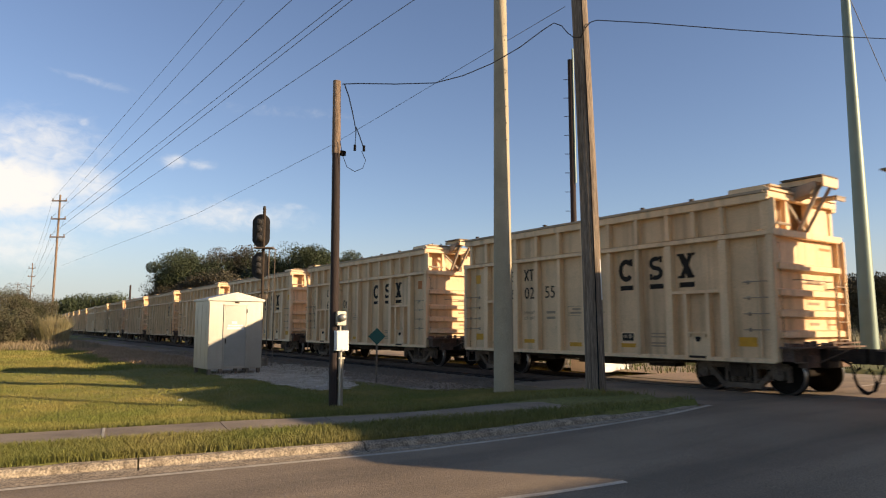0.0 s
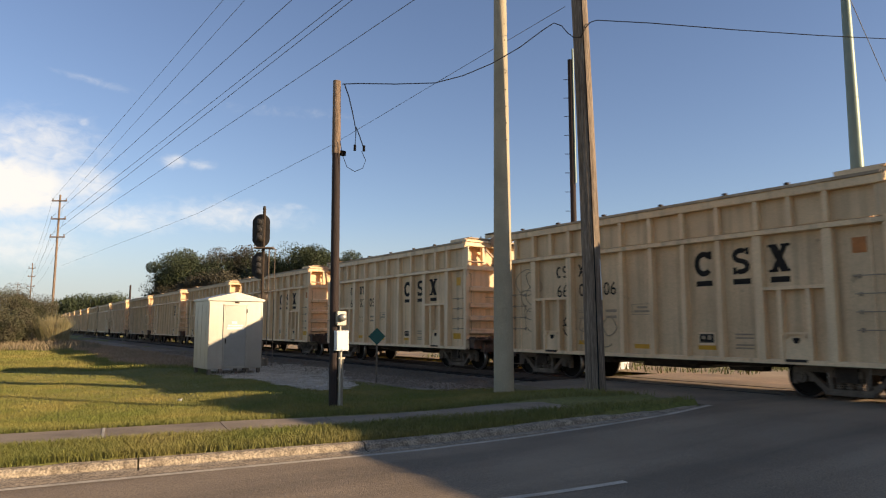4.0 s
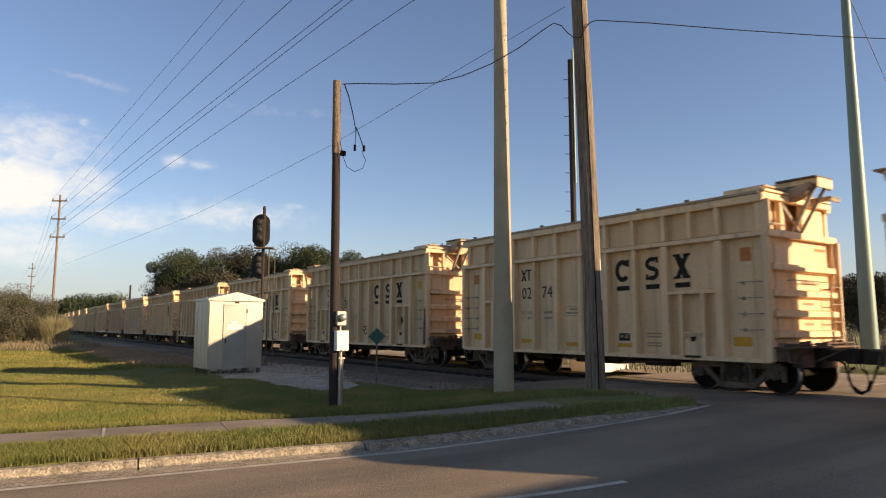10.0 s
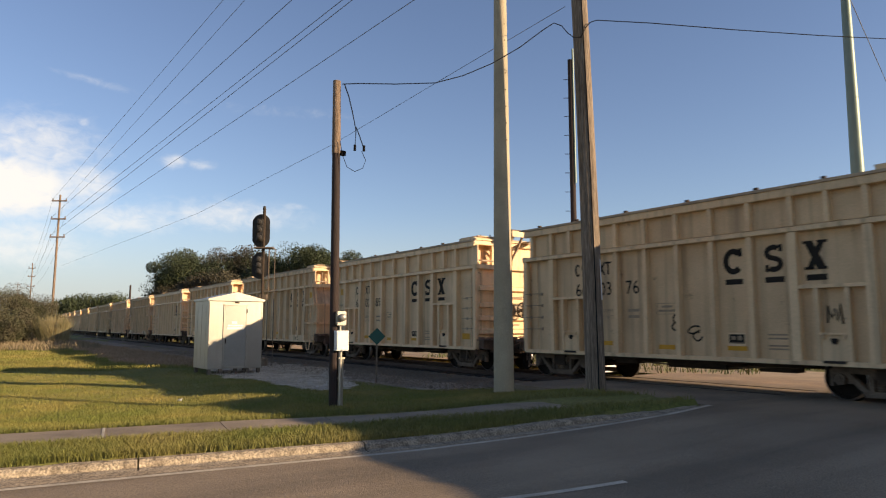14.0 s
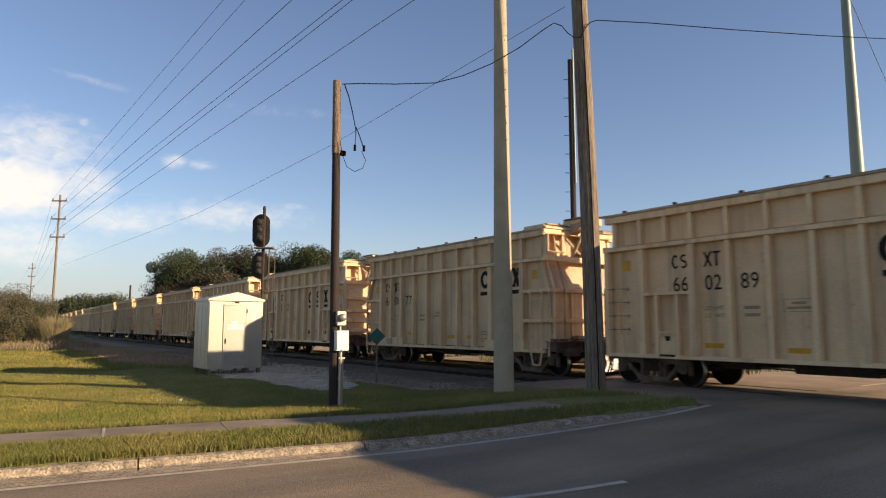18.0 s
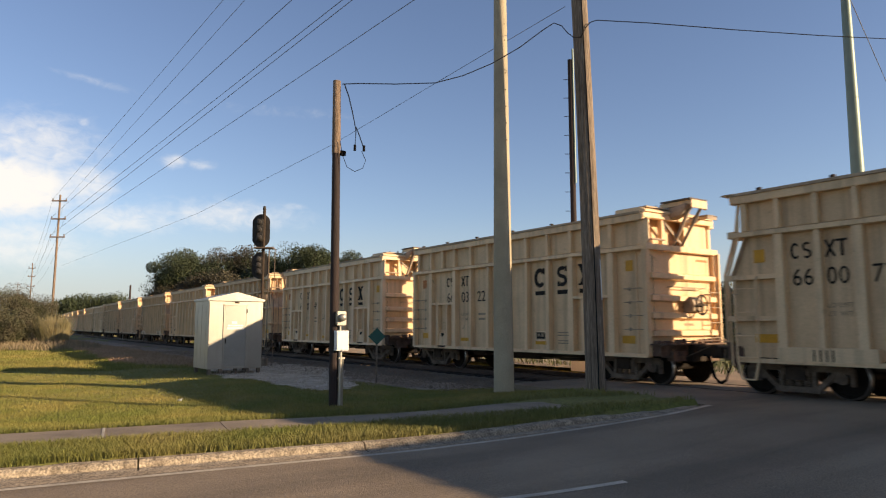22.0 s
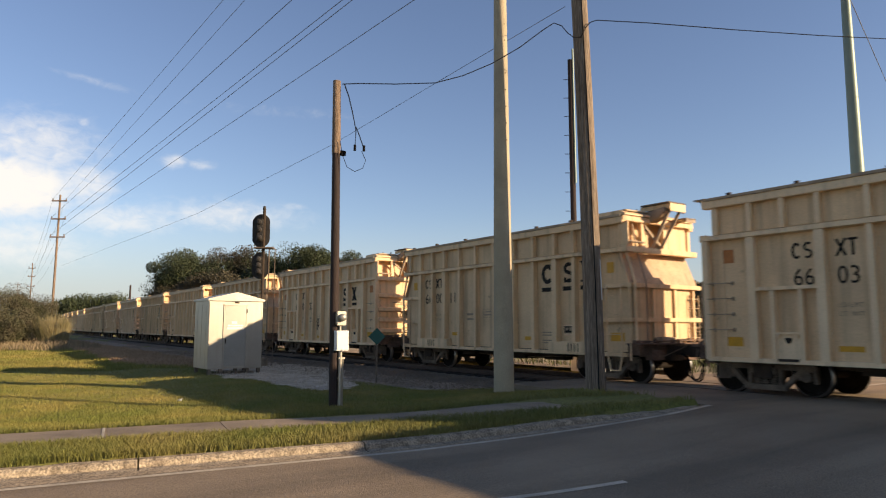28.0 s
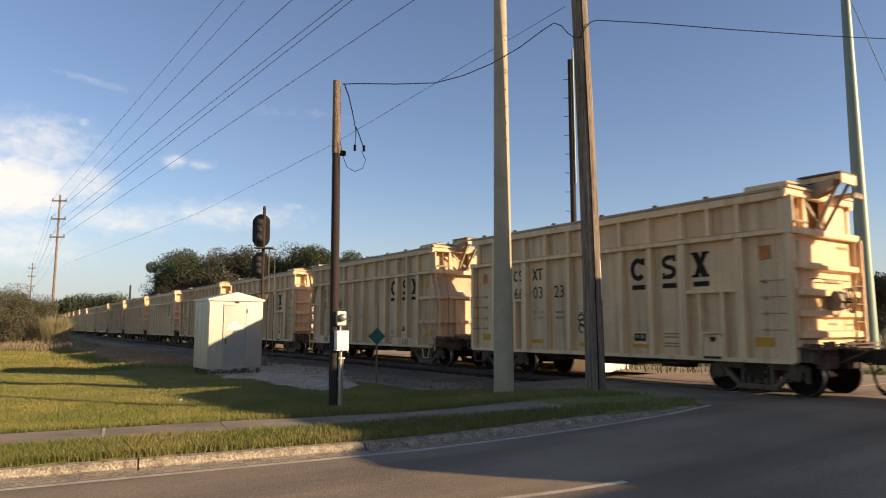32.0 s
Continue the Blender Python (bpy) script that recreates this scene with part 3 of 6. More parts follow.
def arc_block(a0, a1, rx, rz, w, n=14):
    """A flat ring segment, rx by rz, w wide."""
    k = Kit()
    for i in range(n + 1):
        a = radians(a0 + (a1 - a0) * i / n)
        c, s = math.cos(a), math.sin(a)
        for y in (-0.003, 0.003):
            k.v += [(rx * c, y, rz * s), ((rx - w) * c, y, (rz - w) * s)]
        if i:
            o = (i - 1) * 4
            k.f += [(o, o + 4, o + 5, o + 1), (o + 2, o + 3, o + 7, o + 6), (o, o + 2, o + 6, o + 4), (o + 1, o + 5, o + 7, o + 3)]
    return k


MESH = {}


def once(key, make):
    if key not in MESH:
        MESH[key] = make()
    return MESH[key]


def build_truck(car, x, d):
    tr = part("truck", Kit().box((0, 0, 0.50), (0.42, 2.3, 0.28)).box((0, 0, 0.68), (0.5, 0.7, 0.14)), M_UNDER, car, at=pose(x, 0, 0)) if "truck" not in MESH else part("truck", MESH["truck"], M_UNDER, car, at=pose(x, 0, 0))
    MESH.setdefault("truck", tr.data)

    def frame_mesh():
        k = Kit()

        def bar(x0, z0, x1, z1, w, d=0.06):
            l = math.hypot(x1 - x0, z1 - z0)
            nx, nz = -(z1 - z0) / l * w / 2, (x1 - x0) / l * w / 2
            k.prism([(x0 + nx, z0 + nz), (x0 - nx, z0 - nz), (x1 - nx, z1 - nz), (x1 + nx, z1 + nz)], -d, d)
        bar(-1.04, 0.60, 1.04, 0.60, 0.13)
        bar(-0.46, 0.165, 0.46, 0.165, 0.12, 0.09)
        for sx in (-1, 1):
            bar(sx * 0.80, 0.56, sx * 0.40, 0.17, 0.105, 0.075)
            bar(sx * 0.335, 0.17, sx * 0.335, 0.60, 0.085, 0.07)
            bar(sx * 1.06, 0.28, sx * 1.06, 0.62, 0.07)
            bar(sx * 0.73, 0.34, sx * 0.73, 0.62, 0.07, 0.055)
            k.box((sx * 0.89, 0, 0.545), (0.36, 0.16, 0.07))
            k.rod((sx * 0.89, -0.12, 0.425), (sx * 0.89, 0.06, 0.425), 0.115, n=12)
            k.rod((sx * 0.89, -0.15, 0.425), (sx * 0.89, -0.12, 0.425), 0.07, n=8)
        return k.mesh("side_frame", M_FRAME, bevel=0.008)
    sf = once("side_frame", frame_mesh)

    def spring_mesh():
        prof = [(0.055, 0.235)]
        for j in range(5):
            z = 0.245 + 0.045 * j
            prof += [(0.055, z), (0.08, z + 0.008), (0.08, z + 0.028), (0.055, z + 0.036)]
        return Kit().lathe(prof + [(0.0, 0.465)], 10, "z").mesh("spring", M_FRAME)
    sp = once("spring", spring_mesh)
    be = once("bolster_end", lambda: Kit().box((0, 0, 0.52), (0.54, 0.24, 0.13)).mesh("bolster_end", M_FRAME, bevel=0.01))
    for sy in (-1, 1):
        part("side_frame", sf, M_FRAME, tr, at=pose(0, sy * 1.0, 0, 0, 0, 0 if sy < 0 else 180))
        part("bolster_end", be, M_FRAME, tr, at=pose(0, sy * 1.0, 0))
        for ox in (-0.18, 0.0, 0.18) if sy < 0 else ():
            part("spring", sp, M_FRAME, tr, at=pose(ox, sy * 1.02, 0))

    def wheelset_mesh():
        k = Kit()
        k.rod((0, -1.0, 0), (0, 1.0, 0), 0.08, n=10)
        for sy in (-1, 1):
            w = Kit().lathe([(0.0, 0.69), (0.09, 0.69), (0.11, 0.72), (0.33, 0.735), (0.37, 0.70), (0.44, 0.70), (0.45, 0.715), (0.455, 0.725), (0.425, 0.735), (0.425, 0.82), (0.395, 0.845), (0.35, 0.845), (0.34, 0.80), (0.13, 0.79), (0.11, 0.85), (0.0, 0.85)], 28)
            k.add([(a, sy * b, c) for a, b, c in w.v], w.f)
        for i in range(6):        # bolt bosses that show the turning
            a = i * math.pi / 3
            k.rod((0.23 * math.cos(a), -0.80, 0.23 * math.sin(a)), (0.23 * math.cos(a), -0.775, 0.23 * math.sin(a)), 0.02, n=6)
        me = k.mesh("wheelset", M_WHEEL, smooth=True)
        me.materials.append(M_TREAD)
        for pl in me.polygons:
            if all(0.39 < math.hypot(me.vertices[v].co.x, me.vertices[v].co.z) < 0.43 for v in pl.vertices):
                pl.material_index = 1
        return me
    ws = once("wheelset", wheelset_mesh)

    out = []
    for sx in (-1, 1):
        w = part("wheelset", ws, M_WHEEL, tr, at=pose(sx * 0.89, 0, 0.425))
        out.append(w)
    return out


def slope_side(car, sx, add):
    """Ribs, foot plate and corner ladder at one end of a slope-ended car's road side."""
    y = -SY
    for i, z in enumerate((2.50, 1.62)):
        add("knee_band", (i, sx), lambda: Kit().box((sx * 4.86, y + 0.115, z), (1.16, 0.18, 0.10)).mesh("knee_band", M_CAR))
    add("foot_plate", sx, lambda: Kit().box((sx * 3.45, y + 0.105, 0.88), (1.9, 0.22, 0.30)).mesh("foot_plate", M_CAR, bevel=0.01))
    for i in range(4):
        add("foot_slot", (i, sx), lambda: Kit().box((sx * (3.3 + 0.12 * i), y - 0.008, 0.88), (0.03, 0.01, 0.22)).mesh("foot_slot", M_UNDER), M_UNDER)

    def ladder():
        k = Kit()
        for o in (-0.24, 0.24):
            k.tube([(sx * (5.0 + o), y + 0.08, 2.52), (sx * (5.0 + o), y - 0.06, 2.46), (sx * (5.0 + o), y - 0.06, 0.75), (sx * (5.0 + o * 0.6), y - 0.06, 0.34)], 0.024, 6)
        k.rod((sx * 4.86, y - 0.06, 0.34), (sx * 5.14, y - 0.06, 0.34), 0.018, n=6)
        for z in (0.80, 1.25, 1.75, 2.25):
            k.rod((sx * 4.76, y - 0.06, z), (sx * 5.24, y - 0.06, z), 0.014, n=6)
        return k.mesh("side_ladder", M_CAR)
    add("side_ladder", sx, ladder, M_CAR)
    add("corner_rail", sx, lambda: Kit().tube([(sx * 5.42, y + 0.05, 0.6), (sx * 5.44, y + 0.04, 2.5), (sx * 5.16, y + 0.04, 3.4), (sx * 5.14, y + 0.06, 4.1)], 0.03, 6).mesh("corner_rail", M_CAR), M_CAR)


def side_parts(car, sy, slope):
    """Posts, rails and pockets of one side; sy -1 is the side to the road."""
    y = sy * SY
    S = sy

    def add(name, key, make, m=M_CAR, label="", at=None):
        return part(name, once((name, key, S), make), m, car, label, at=at)
    add("belt_rail", 0, lambda: Kit().prism([(S * (SY - 0.22), 3.36), (S * SY, 3.38), (S * SY, 3.47), (S * (SY - 0.22), 3.52)], -HL, HL, "x").mesh("belt_rail", M_CAR))
    add("top_rail", 0, lambda: Kit().box((0, y - S * 0.10, 4.20), (2 * HL, 0.20, 0.17)).mesh("top_rail", M_CAR, bevel=0.012))
    add("side_sill", 0, lambda: Kit().box((0, y - S * 0.11, 0.735), (2 * HL, 0.19, 0.09)).mesh("side_sill", M_CAR))
    lo = once(("lo_post", S, slope), lambda: Kit().prism([(S * (SY - 0.22), 0.76), (S * (SY - 0.005), 0.76), (S * (SY - 0.03), 3.37), (S * (SY - 0.22), 3.37)], -0.055, 0.055, "x").mesh("side_post", M_CAR))
    wide = once(("wide_post", S), lambda: Kit().prism([(S * (SY - 0.22), 0.76), (S * (SY - 0.003), 0.76), (S * (SY - 0.02), 3.37), (S * (SY - 0.22), 3.37)], -0.09, 0.09, "x").mesh("side_post", M_CAR))
    hi = once(("up_post", S), lambda: Kit().prism([(S * (SY - 0.22), 3.5), (S * (SY - 0.035), 3.5), (S * (SY - 0.02), 4.12), (S * (SY - 0.22), 4.12)], -0.05, 0.05, "x").mesh("upper_post", M_CAR))
    for x in (POSTS if not slope else SLOPE_POSTS):
        part("side_post", wide if abs(abs(x) - 2.76) < 0.2 or abs(x) > 4 else lo, M_CAR, car, at=pose(x, 0, 0))
    for x in (UPOSTS if not slope else SLOPE_POSTS):
        part("upper_post", hi, M_CAR, car, at=pose(x, 0, 0))
    if S > 0:
        return
    # pocket with the discharge hatch at both ends of the side
    for sx in (-1, 1):
        if slope:
            slope_side(car, sx, add)
            continue
        xc = sx * 3.48
        part("pocket_lintel", once(("lintel", S), lambda: Kit().box((0, y - S * 0.115, 2.24), (1.25, 0.19, 0.07)).mesh("pocket_lintel", M_CAR)), M_CAR, car, at=pose(xc, 0, 0))
        for o in (-0.29, 0.29):
            part("pocket_post", once(("pocket_post", S), lambda: Kit().box((0, y - S * 0.115, 1.5), (0.08, 0.19, 1.44)).mesh("pocket_post", M_CAR)), M_CAR, car, at=pose(xc + o, 0, 0))

        def hatch():
            k = Kit()
            k.box((0, y - S * 0.13, 1.05), (0.5, 0.13, 0.56))
            k.box((0, y - S * 0.05, 1.31), (0.54, 0.09, 0.035))
            k.box((-0.2, y - S * 0.04, 1.26), (0.04, 0.07, 0.10)).box((0.2, y - S * 0.04, 1.26), (0.04, 0.07, 0.10))
            return k.mesh("hatch", M_CAR)
        h = part("hatch", once(("hatch", S), hatch), M_CAR, car, at=pose(xc, 0, 0))
        part("latch", once(("latch", S), lambda: Kit().box((0, y - S * 0.055, 1.19), (0.13, 0.03, 0.06)).rod((0, y - S * 0.07, 1.15), (0, y - S * 0.03, 1.15), 0.045, n=12).mesh("latch", M_BLACK)), M_BLACK, h)
        part("drip_plate", once(("drip", S), lambda: Kit().box((0, y - S * 0.05, 0.765), (0.42, 0.12, 0.05)).mesh("drip_plate", M_UNDER)), M_UNDER, h)
        # corner sheet and its rungs
        def rung():
            k = Kit()
            k.tube([(-0.26, y - S * 0.19, 0), (-0.26, y + S * 0.04, 0), (0.22, y + S * 0.04, 0), (0.22, y - S * 0.19, 0)], 0.012, 6)
            for o in (-0.26, 0.22):
                k.box((o, y - S * 0.18, 0.0), (0.055, 0.03, 0.085))
            return k.mesh("grab_iron", M_CAR_DK)
        for z in (1.38, 1.72, 2.06, 2.40):
            part("grab_iron", once(("grab", S), rung), M_CAR_DK, car, at=pose(sx * 4.95, 0, z))
        part("seam", once(("seam", S), lambda: Kit().box((0, y - S * 0.184, 2.05), (0.03, 0.03, 2.6)).mesh("seam", M_CAR)), M_CAR, car, at=pose(sx * 4.93, 0, 0))
    part("step", once(("step", S), lambda: Kit().tube([(-0.2, y - S * 0.1, 0.72), (-0.2, y - S * 0.05, 0.34), (0.2, y - S * 0.05, 0.34), (0.2, y - S * 0.1, 0.72)], 0.018, 6).mesh("step", M_FRAME)), M_FRAME, car, at=pose(5.0, 0, 0))
    part("step", MESH[("step", S)], M_FRAME, car, at=pose(-5.0, 0, 0))


def rigging(sx):
    """Brackets, levers and a chain box on the end deck."""
    k, rng = Kit(), random.Random(17)
    for i in range(11):
        y = -1.35 + 0.27 * i
        k.box((sx * (HL + 0.10 + rng.uniform(0, 0.22)), y, 1.04 + rng.uniform(0.0, 0.03)), (0.10, rng.uniform(0.05, 0.2), rng.uniform(0.05, 0.16)))
    k.bar((sx * (HL + 0.3), -1.35, 1.06), (sx * (HL + 0.42), 1.3, 1.10), 0.03, 0.03)
    k.box((sx * (HL + 0.30), -0.75, 0.72), (0.2, 0.5, 0.24)).box((sx * (HL + 0.24), 0.8, 0.72), (0.2, 0.4, 0.3))
    k.rod((sx * (HL + 0.36), -0.95, 0.9), (sx * (HL + 0.36), -0.95, 0.52), 0.03, n=6)
    k.rod((sx * (HL + 0.02), -1.42, 1.0), (sx * (HL + 0.02), -1.42, 0.45), 0.02, n=6)
    return k


def end_parts(car, sx, slope, brake=False, rust=False):
    """The end of a car, with its ribs, ladder, braces, walkway and coupler."""
    def P(name, key, make, m=M_CAR, label="", parent=None):
        return part(name, once((name, key, sx, slope), make), m, parent or car, label)
    X = sx * (HL - 0.05)
    inset = HL - 0.14 if sx > 0 else HL - 0.27
    for sy in (-1, 1):
        if not slope:
            P("corner_post", sy, lambda: Kit().box((sx * (HL - 0.015), sy * (SY - 0.09), 2.05), (0.15, 0.16, 2.66)).mesh("corner_post", M_CAR, bevel=0.015))
        P("upper_corner", sy, lambda: Kit().box((sx * inset, sy * (SY - 0.13), 3.83), (0.14, 0.14, 0.66)).mesh("upper_corner", M_CAR, bevel=0.01))
    P("end_belt", 0, lambda: Kit().box((sx * (HL + 0.01), 0, 3.44), (0.18, 2 * SY - 0.02, 0.15)).mesh("end_belt", M_CAR, bevel=0.012))
    if not slope:
        for i, z in enumerate((1.28, 1.72, 2.16, 2.72)):
            P("end_rib", i, lambda: Kit().prism([(X, z - 0.10), (X + sx * 0.16, z - 0.06), (X + sx * 0.16, z + 0.06), (X, z + 0.10)], -SY + 0.17, SY - 0.17, "y").mesh("end_rib", M_CAR))
    else:
        P("slope_sheet", 0, lambda: Kit().prism([(sx * 5.03, 3.37), (sx * 5.05, 3.37), (sx * 5.41, 2.53), (sx * 5.39, 2.53)], -SY + 0.08, SY - 0.08, "y").mesh("slope_sheet", M_SLOPE), M_SLOPE, "soiled cream slope sheet")
        for i, (z, x) in enumerate(((2.50, 5.46), (1.62, 5.42))):
            P("knee_rib", i, lambda: Kit().box((sx * x, 0, z), (0.12, 2 * SY - 0.06, 0.11)).mesh("knee_rib", M_CAR, bevel=0.012))
        for i, (y, r) in enumerate(((-1.38, 0.035), (-0.95, 0.024))):
            P("end_pipe", i, lambda: Kit().tube([(sx * 5.16, y, 4.2), (sx * 5.26, y, 3.5), (sx * 5.56, y, 2.58), (sx * 5.56, y, 1.1)], r, 8).mesh("end_pipe", M_CAR_DK if i else M_CAR), M_CAR_DK if i else M_CAR)
        P("valve_box", 0, lambda: Kit().box((sx * 5.52, -0.3, 1.10), (0.2, 0.36, 0.16)).rod((sx * 5.52, -0.6, 1.12), (sx * 5.52, 0.2, 1.12), 0.05, n=10).mesh("valve_box", M_CAR_DK), M_CAR_DK)
        for i, y in enumerate((-1.25, -0.5, 0.4, 1.2)):
            P("end_stiffener", i, lambda: Kit().box((sx * 5.41, y, 1.6), (0.07, 0.09, 1.66)).mesh("end_stiffener", M_CAR))
    # open bay over the belt: uprights, crossed braces and a closed panel on the far side
    for i, y in enumerate((-0.62, 0.30)):
        P("upright", i, lambda: Kit().box((sx * (inset + 0.04), y, 3.84), (0.12, 0.15, 0.70)).mesh("upright", M_CAR))
    # dark cream puts the brace's shadow into its colour
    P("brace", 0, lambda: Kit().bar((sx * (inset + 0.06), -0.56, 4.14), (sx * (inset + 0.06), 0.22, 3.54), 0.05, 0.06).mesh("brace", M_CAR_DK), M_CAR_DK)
    if sx > 0:
        P("bay_pipe", 0, lambda: Kit().tube([(sx * (HL - 0.02), -1.32, 3.66), (sx * (HL + 0.05), -1.22, 3.64), (sx * (HL + 0.05), -0.72, 3.64)], 0.03, 6).mesh("bay_pipe", M_CAR_DK), M_CAR_DK)
        P("corner_gusset", 0, lambda: Kit().box((sx * (HL + 0.02), -SY + 0.09, 3.86), (0.20, 0.035, 0.60)).box((sx * (HL + 0.0), -SY + 0.09, 3.545), (0.2, 0.10, 0.05)).mesh("corner_gusset", M_CAR))
    P("end_panel", rust, lambda: Kit().box((sx * (inset + 0.01), 0.88, 3.84), (0.05, 1.04, 0.68)).mesh("end_panel", M_RUST if rust else M_CAR), M_RUST if rust else M_CAR, "rust-stained panel" if rust else "")
    P("end_top_rail", 0, lambda: Kit().box((sx * (HL - 0.06), 0, 4.25), (0.16, 2 * SY - 0.04, 0.14)).mesh("end_top_rail", M_CAR, bevel=0.012))
    if sx < 0:
        P("end_lip", 0, lambda: Kit().box((sx * (HL + 0.02), 0, 4.335), (0.3, 2 * SY + 0.08, 0.03)).mesh("end_lip", M_CAR_DK), M_CAR_DK)
    else:
        P("end_hood", 0, lambda: Kit().prism([(sx * (HL - 0.9), 4.36), (sx * (HL + 0.06), 4.33), (sx * (HL + 0.06), 4.37), (sx * (HL - 0.1), 4.45), (sx * (HL - 0.9), 4.45)], -SY + 0.06, SY - 0.1, "y").mesh("end_hood", M_CAR))
        P("hood_plate", 0, lambda: Kit().box((sx * (HL - 0.5), -0.55, 4.475), (0.95, 1.5, 0.035)).mesh("hood_plate", M_ROOF), M_ROOF)
        for i, (bx, by) in enumerate(((0.4, -0.9), (0.25, -0.6))):
            P("hood_bolt", i, lambda: Kit().rod((sx * (HL - bx), by, 4.48), (sx * (HL - bx), by, 4.58), 0.025, n=6).mesh("hood_bolt", M_SOOT), M_SOOT)
    # walkway that juts out over the coupler, on raking struts
    if sx > 0:
        # walkway in dark brown, its underside shade put into the colour; lip stays cream
        P("walkway", 0, lambda: Kit().box((sx * (HL + 0.18), -0.05, 4.68), (0.90, 0.72, 0.035)).box((sx * (HL - 0.1), 0.1, 4.60), (0.4, 0.5, 0.05)).mesh("walkway", M_TREADBOARD), M_TREADBOARD)
        P("walkway_lip", 0, lambda: Kit().box((sx * (HL + 0.61), -0.02, 4.56), (0.04, 0.66, 0.21)).box((sx * (HL + 0.57), 0.30, 4.54), (0.10, 0.03, 0.20)).mesh("walkway_lip", M_CAR, bevel=0.008))
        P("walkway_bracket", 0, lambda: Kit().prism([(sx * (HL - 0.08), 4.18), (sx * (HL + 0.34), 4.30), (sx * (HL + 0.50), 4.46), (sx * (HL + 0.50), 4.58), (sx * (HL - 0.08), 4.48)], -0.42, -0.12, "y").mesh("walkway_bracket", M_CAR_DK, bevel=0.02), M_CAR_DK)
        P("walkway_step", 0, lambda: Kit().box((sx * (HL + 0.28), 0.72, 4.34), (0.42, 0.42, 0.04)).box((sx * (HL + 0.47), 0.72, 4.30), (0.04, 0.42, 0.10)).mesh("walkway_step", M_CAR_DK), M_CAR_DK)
        for i, (yy, zz, ww) in enumerate(((0.95, 3.2, 0.5), (0.35, 2.43, 0.6), (0.3, 1.95, 0.5), (0.3, 1.5, 0.4))):
            if not slope:
                P("end_stencil", i, lambda: Kit().box((sx * (HL - 0.048), yy, zz), (0.006, ww, 0.06)).mesh("end_stencil", M_GREY if i else M_RUST), M_GREY if i else M_RUST)
        for i, y in enumerate((-0.30, 0.20)):
            P("walkway_beam", i, lambda: Kit().box((sx * (HL + 0.12), y, 4.60), (0.94, 0.07, 0.11)).mesh("walkway_beam", M_CAR))
        for i, (y0, y1) in enumerate(((-0.35, -0.22), (-0.02, 0.22))):
            P("strut", i, lambda: Kit().bar((sx * (HL + 0.03), y0, 3.50), (sx * (HL + 0.50), y1, 4.50), 0.07, 0.07).mesh("strut", M_CAR_DK), M_CAR_DK)
    # ladder at the far corner and one at the near corner
    def ladder(yy, n, top):
        k = Kit()
        for o in (-0.21, 0.21):
            k.rod((sx * (HL + 0.13), yy + o, 1.02), (sx * (HL + 0.13), yy + o, top), 0.018, n=6)
        for i in range(n):
            z = 1.15 + (top - 1.25) * i / (n - 1)
            k.rod((sx * (HL + 0.13), yy - 0.21, z), (sx * (HL + 0.13), yy + 0.21, z), 0.013, n=6)
        for z in (1.3, top - 0.15):
            for o in (-0.21, 0.21):
                k.rod((sx * (HL - 0.05), yy + o, z), (sx * (HL + 0.13), yy + o, z), 0.014, n=6)
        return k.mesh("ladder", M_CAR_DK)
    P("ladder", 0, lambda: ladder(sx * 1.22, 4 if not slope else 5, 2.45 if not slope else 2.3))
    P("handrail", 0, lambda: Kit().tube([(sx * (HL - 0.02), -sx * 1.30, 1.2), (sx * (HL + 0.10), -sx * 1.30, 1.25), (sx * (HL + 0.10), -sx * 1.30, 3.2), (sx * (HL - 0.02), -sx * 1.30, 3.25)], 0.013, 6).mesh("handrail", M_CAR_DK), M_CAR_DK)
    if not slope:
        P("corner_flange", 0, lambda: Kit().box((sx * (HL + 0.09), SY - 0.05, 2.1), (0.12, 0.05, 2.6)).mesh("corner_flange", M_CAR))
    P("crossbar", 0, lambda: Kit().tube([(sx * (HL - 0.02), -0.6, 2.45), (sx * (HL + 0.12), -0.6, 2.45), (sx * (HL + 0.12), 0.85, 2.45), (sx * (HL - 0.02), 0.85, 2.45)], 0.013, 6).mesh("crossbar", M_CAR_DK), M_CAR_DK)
    # end sill with deck and coupler
    P("end_sill", 0, lambda: Kit().box((sx * (HL + 0.12), 0, 0.86), (0.36, 2.7, 0.26)).box((sx * (HL + 0.22), 0, 1.01), (0.5, 2.9, 0.035)).mesh("end_sill", M_SOOT), M_SOOT)
    P("brake_rigging", 0, lambda: rigging(sx).mesh("brake_rigging", M_SOOT), M_SOOT, "rust-brown rods and brackets")
    if brake:
        P("brake_wheel", 0, lambda: Kit().lathe([(0.24, -0.02), (0.275, 0.0), (0.24, 0.02), (0.215, 0.0), (0.24, -0.02)], 20).box((0, 0, 0), (0.46, 0.025, 0.035)).box((0, 0, 0), (0.035, 0.025, 0.46)).rod((0, -0.10, 0), (0, 0.02, 0), 0.05).mesh("brake_wheel", M_UNDER), M_UNDER).matrix_basis = pose(sx * (HL + 0.36), 0.30, 2.0, 0, 0, -90 * sx)
        P("brake_housing", 0, lambda: Kit().prism([(sx * (HL - 0.1), 1.78), (sx * (HL + 0.24), 1.84), (sx * (HL + 0.28), 2.0), (sx * (HL + 0.2), 2.2), (sx * (HL - 0.1), 2.24)], 0.08, 0.52, "y").mesh("brake_housing", M_CAR_DK), M_CAR_DK)
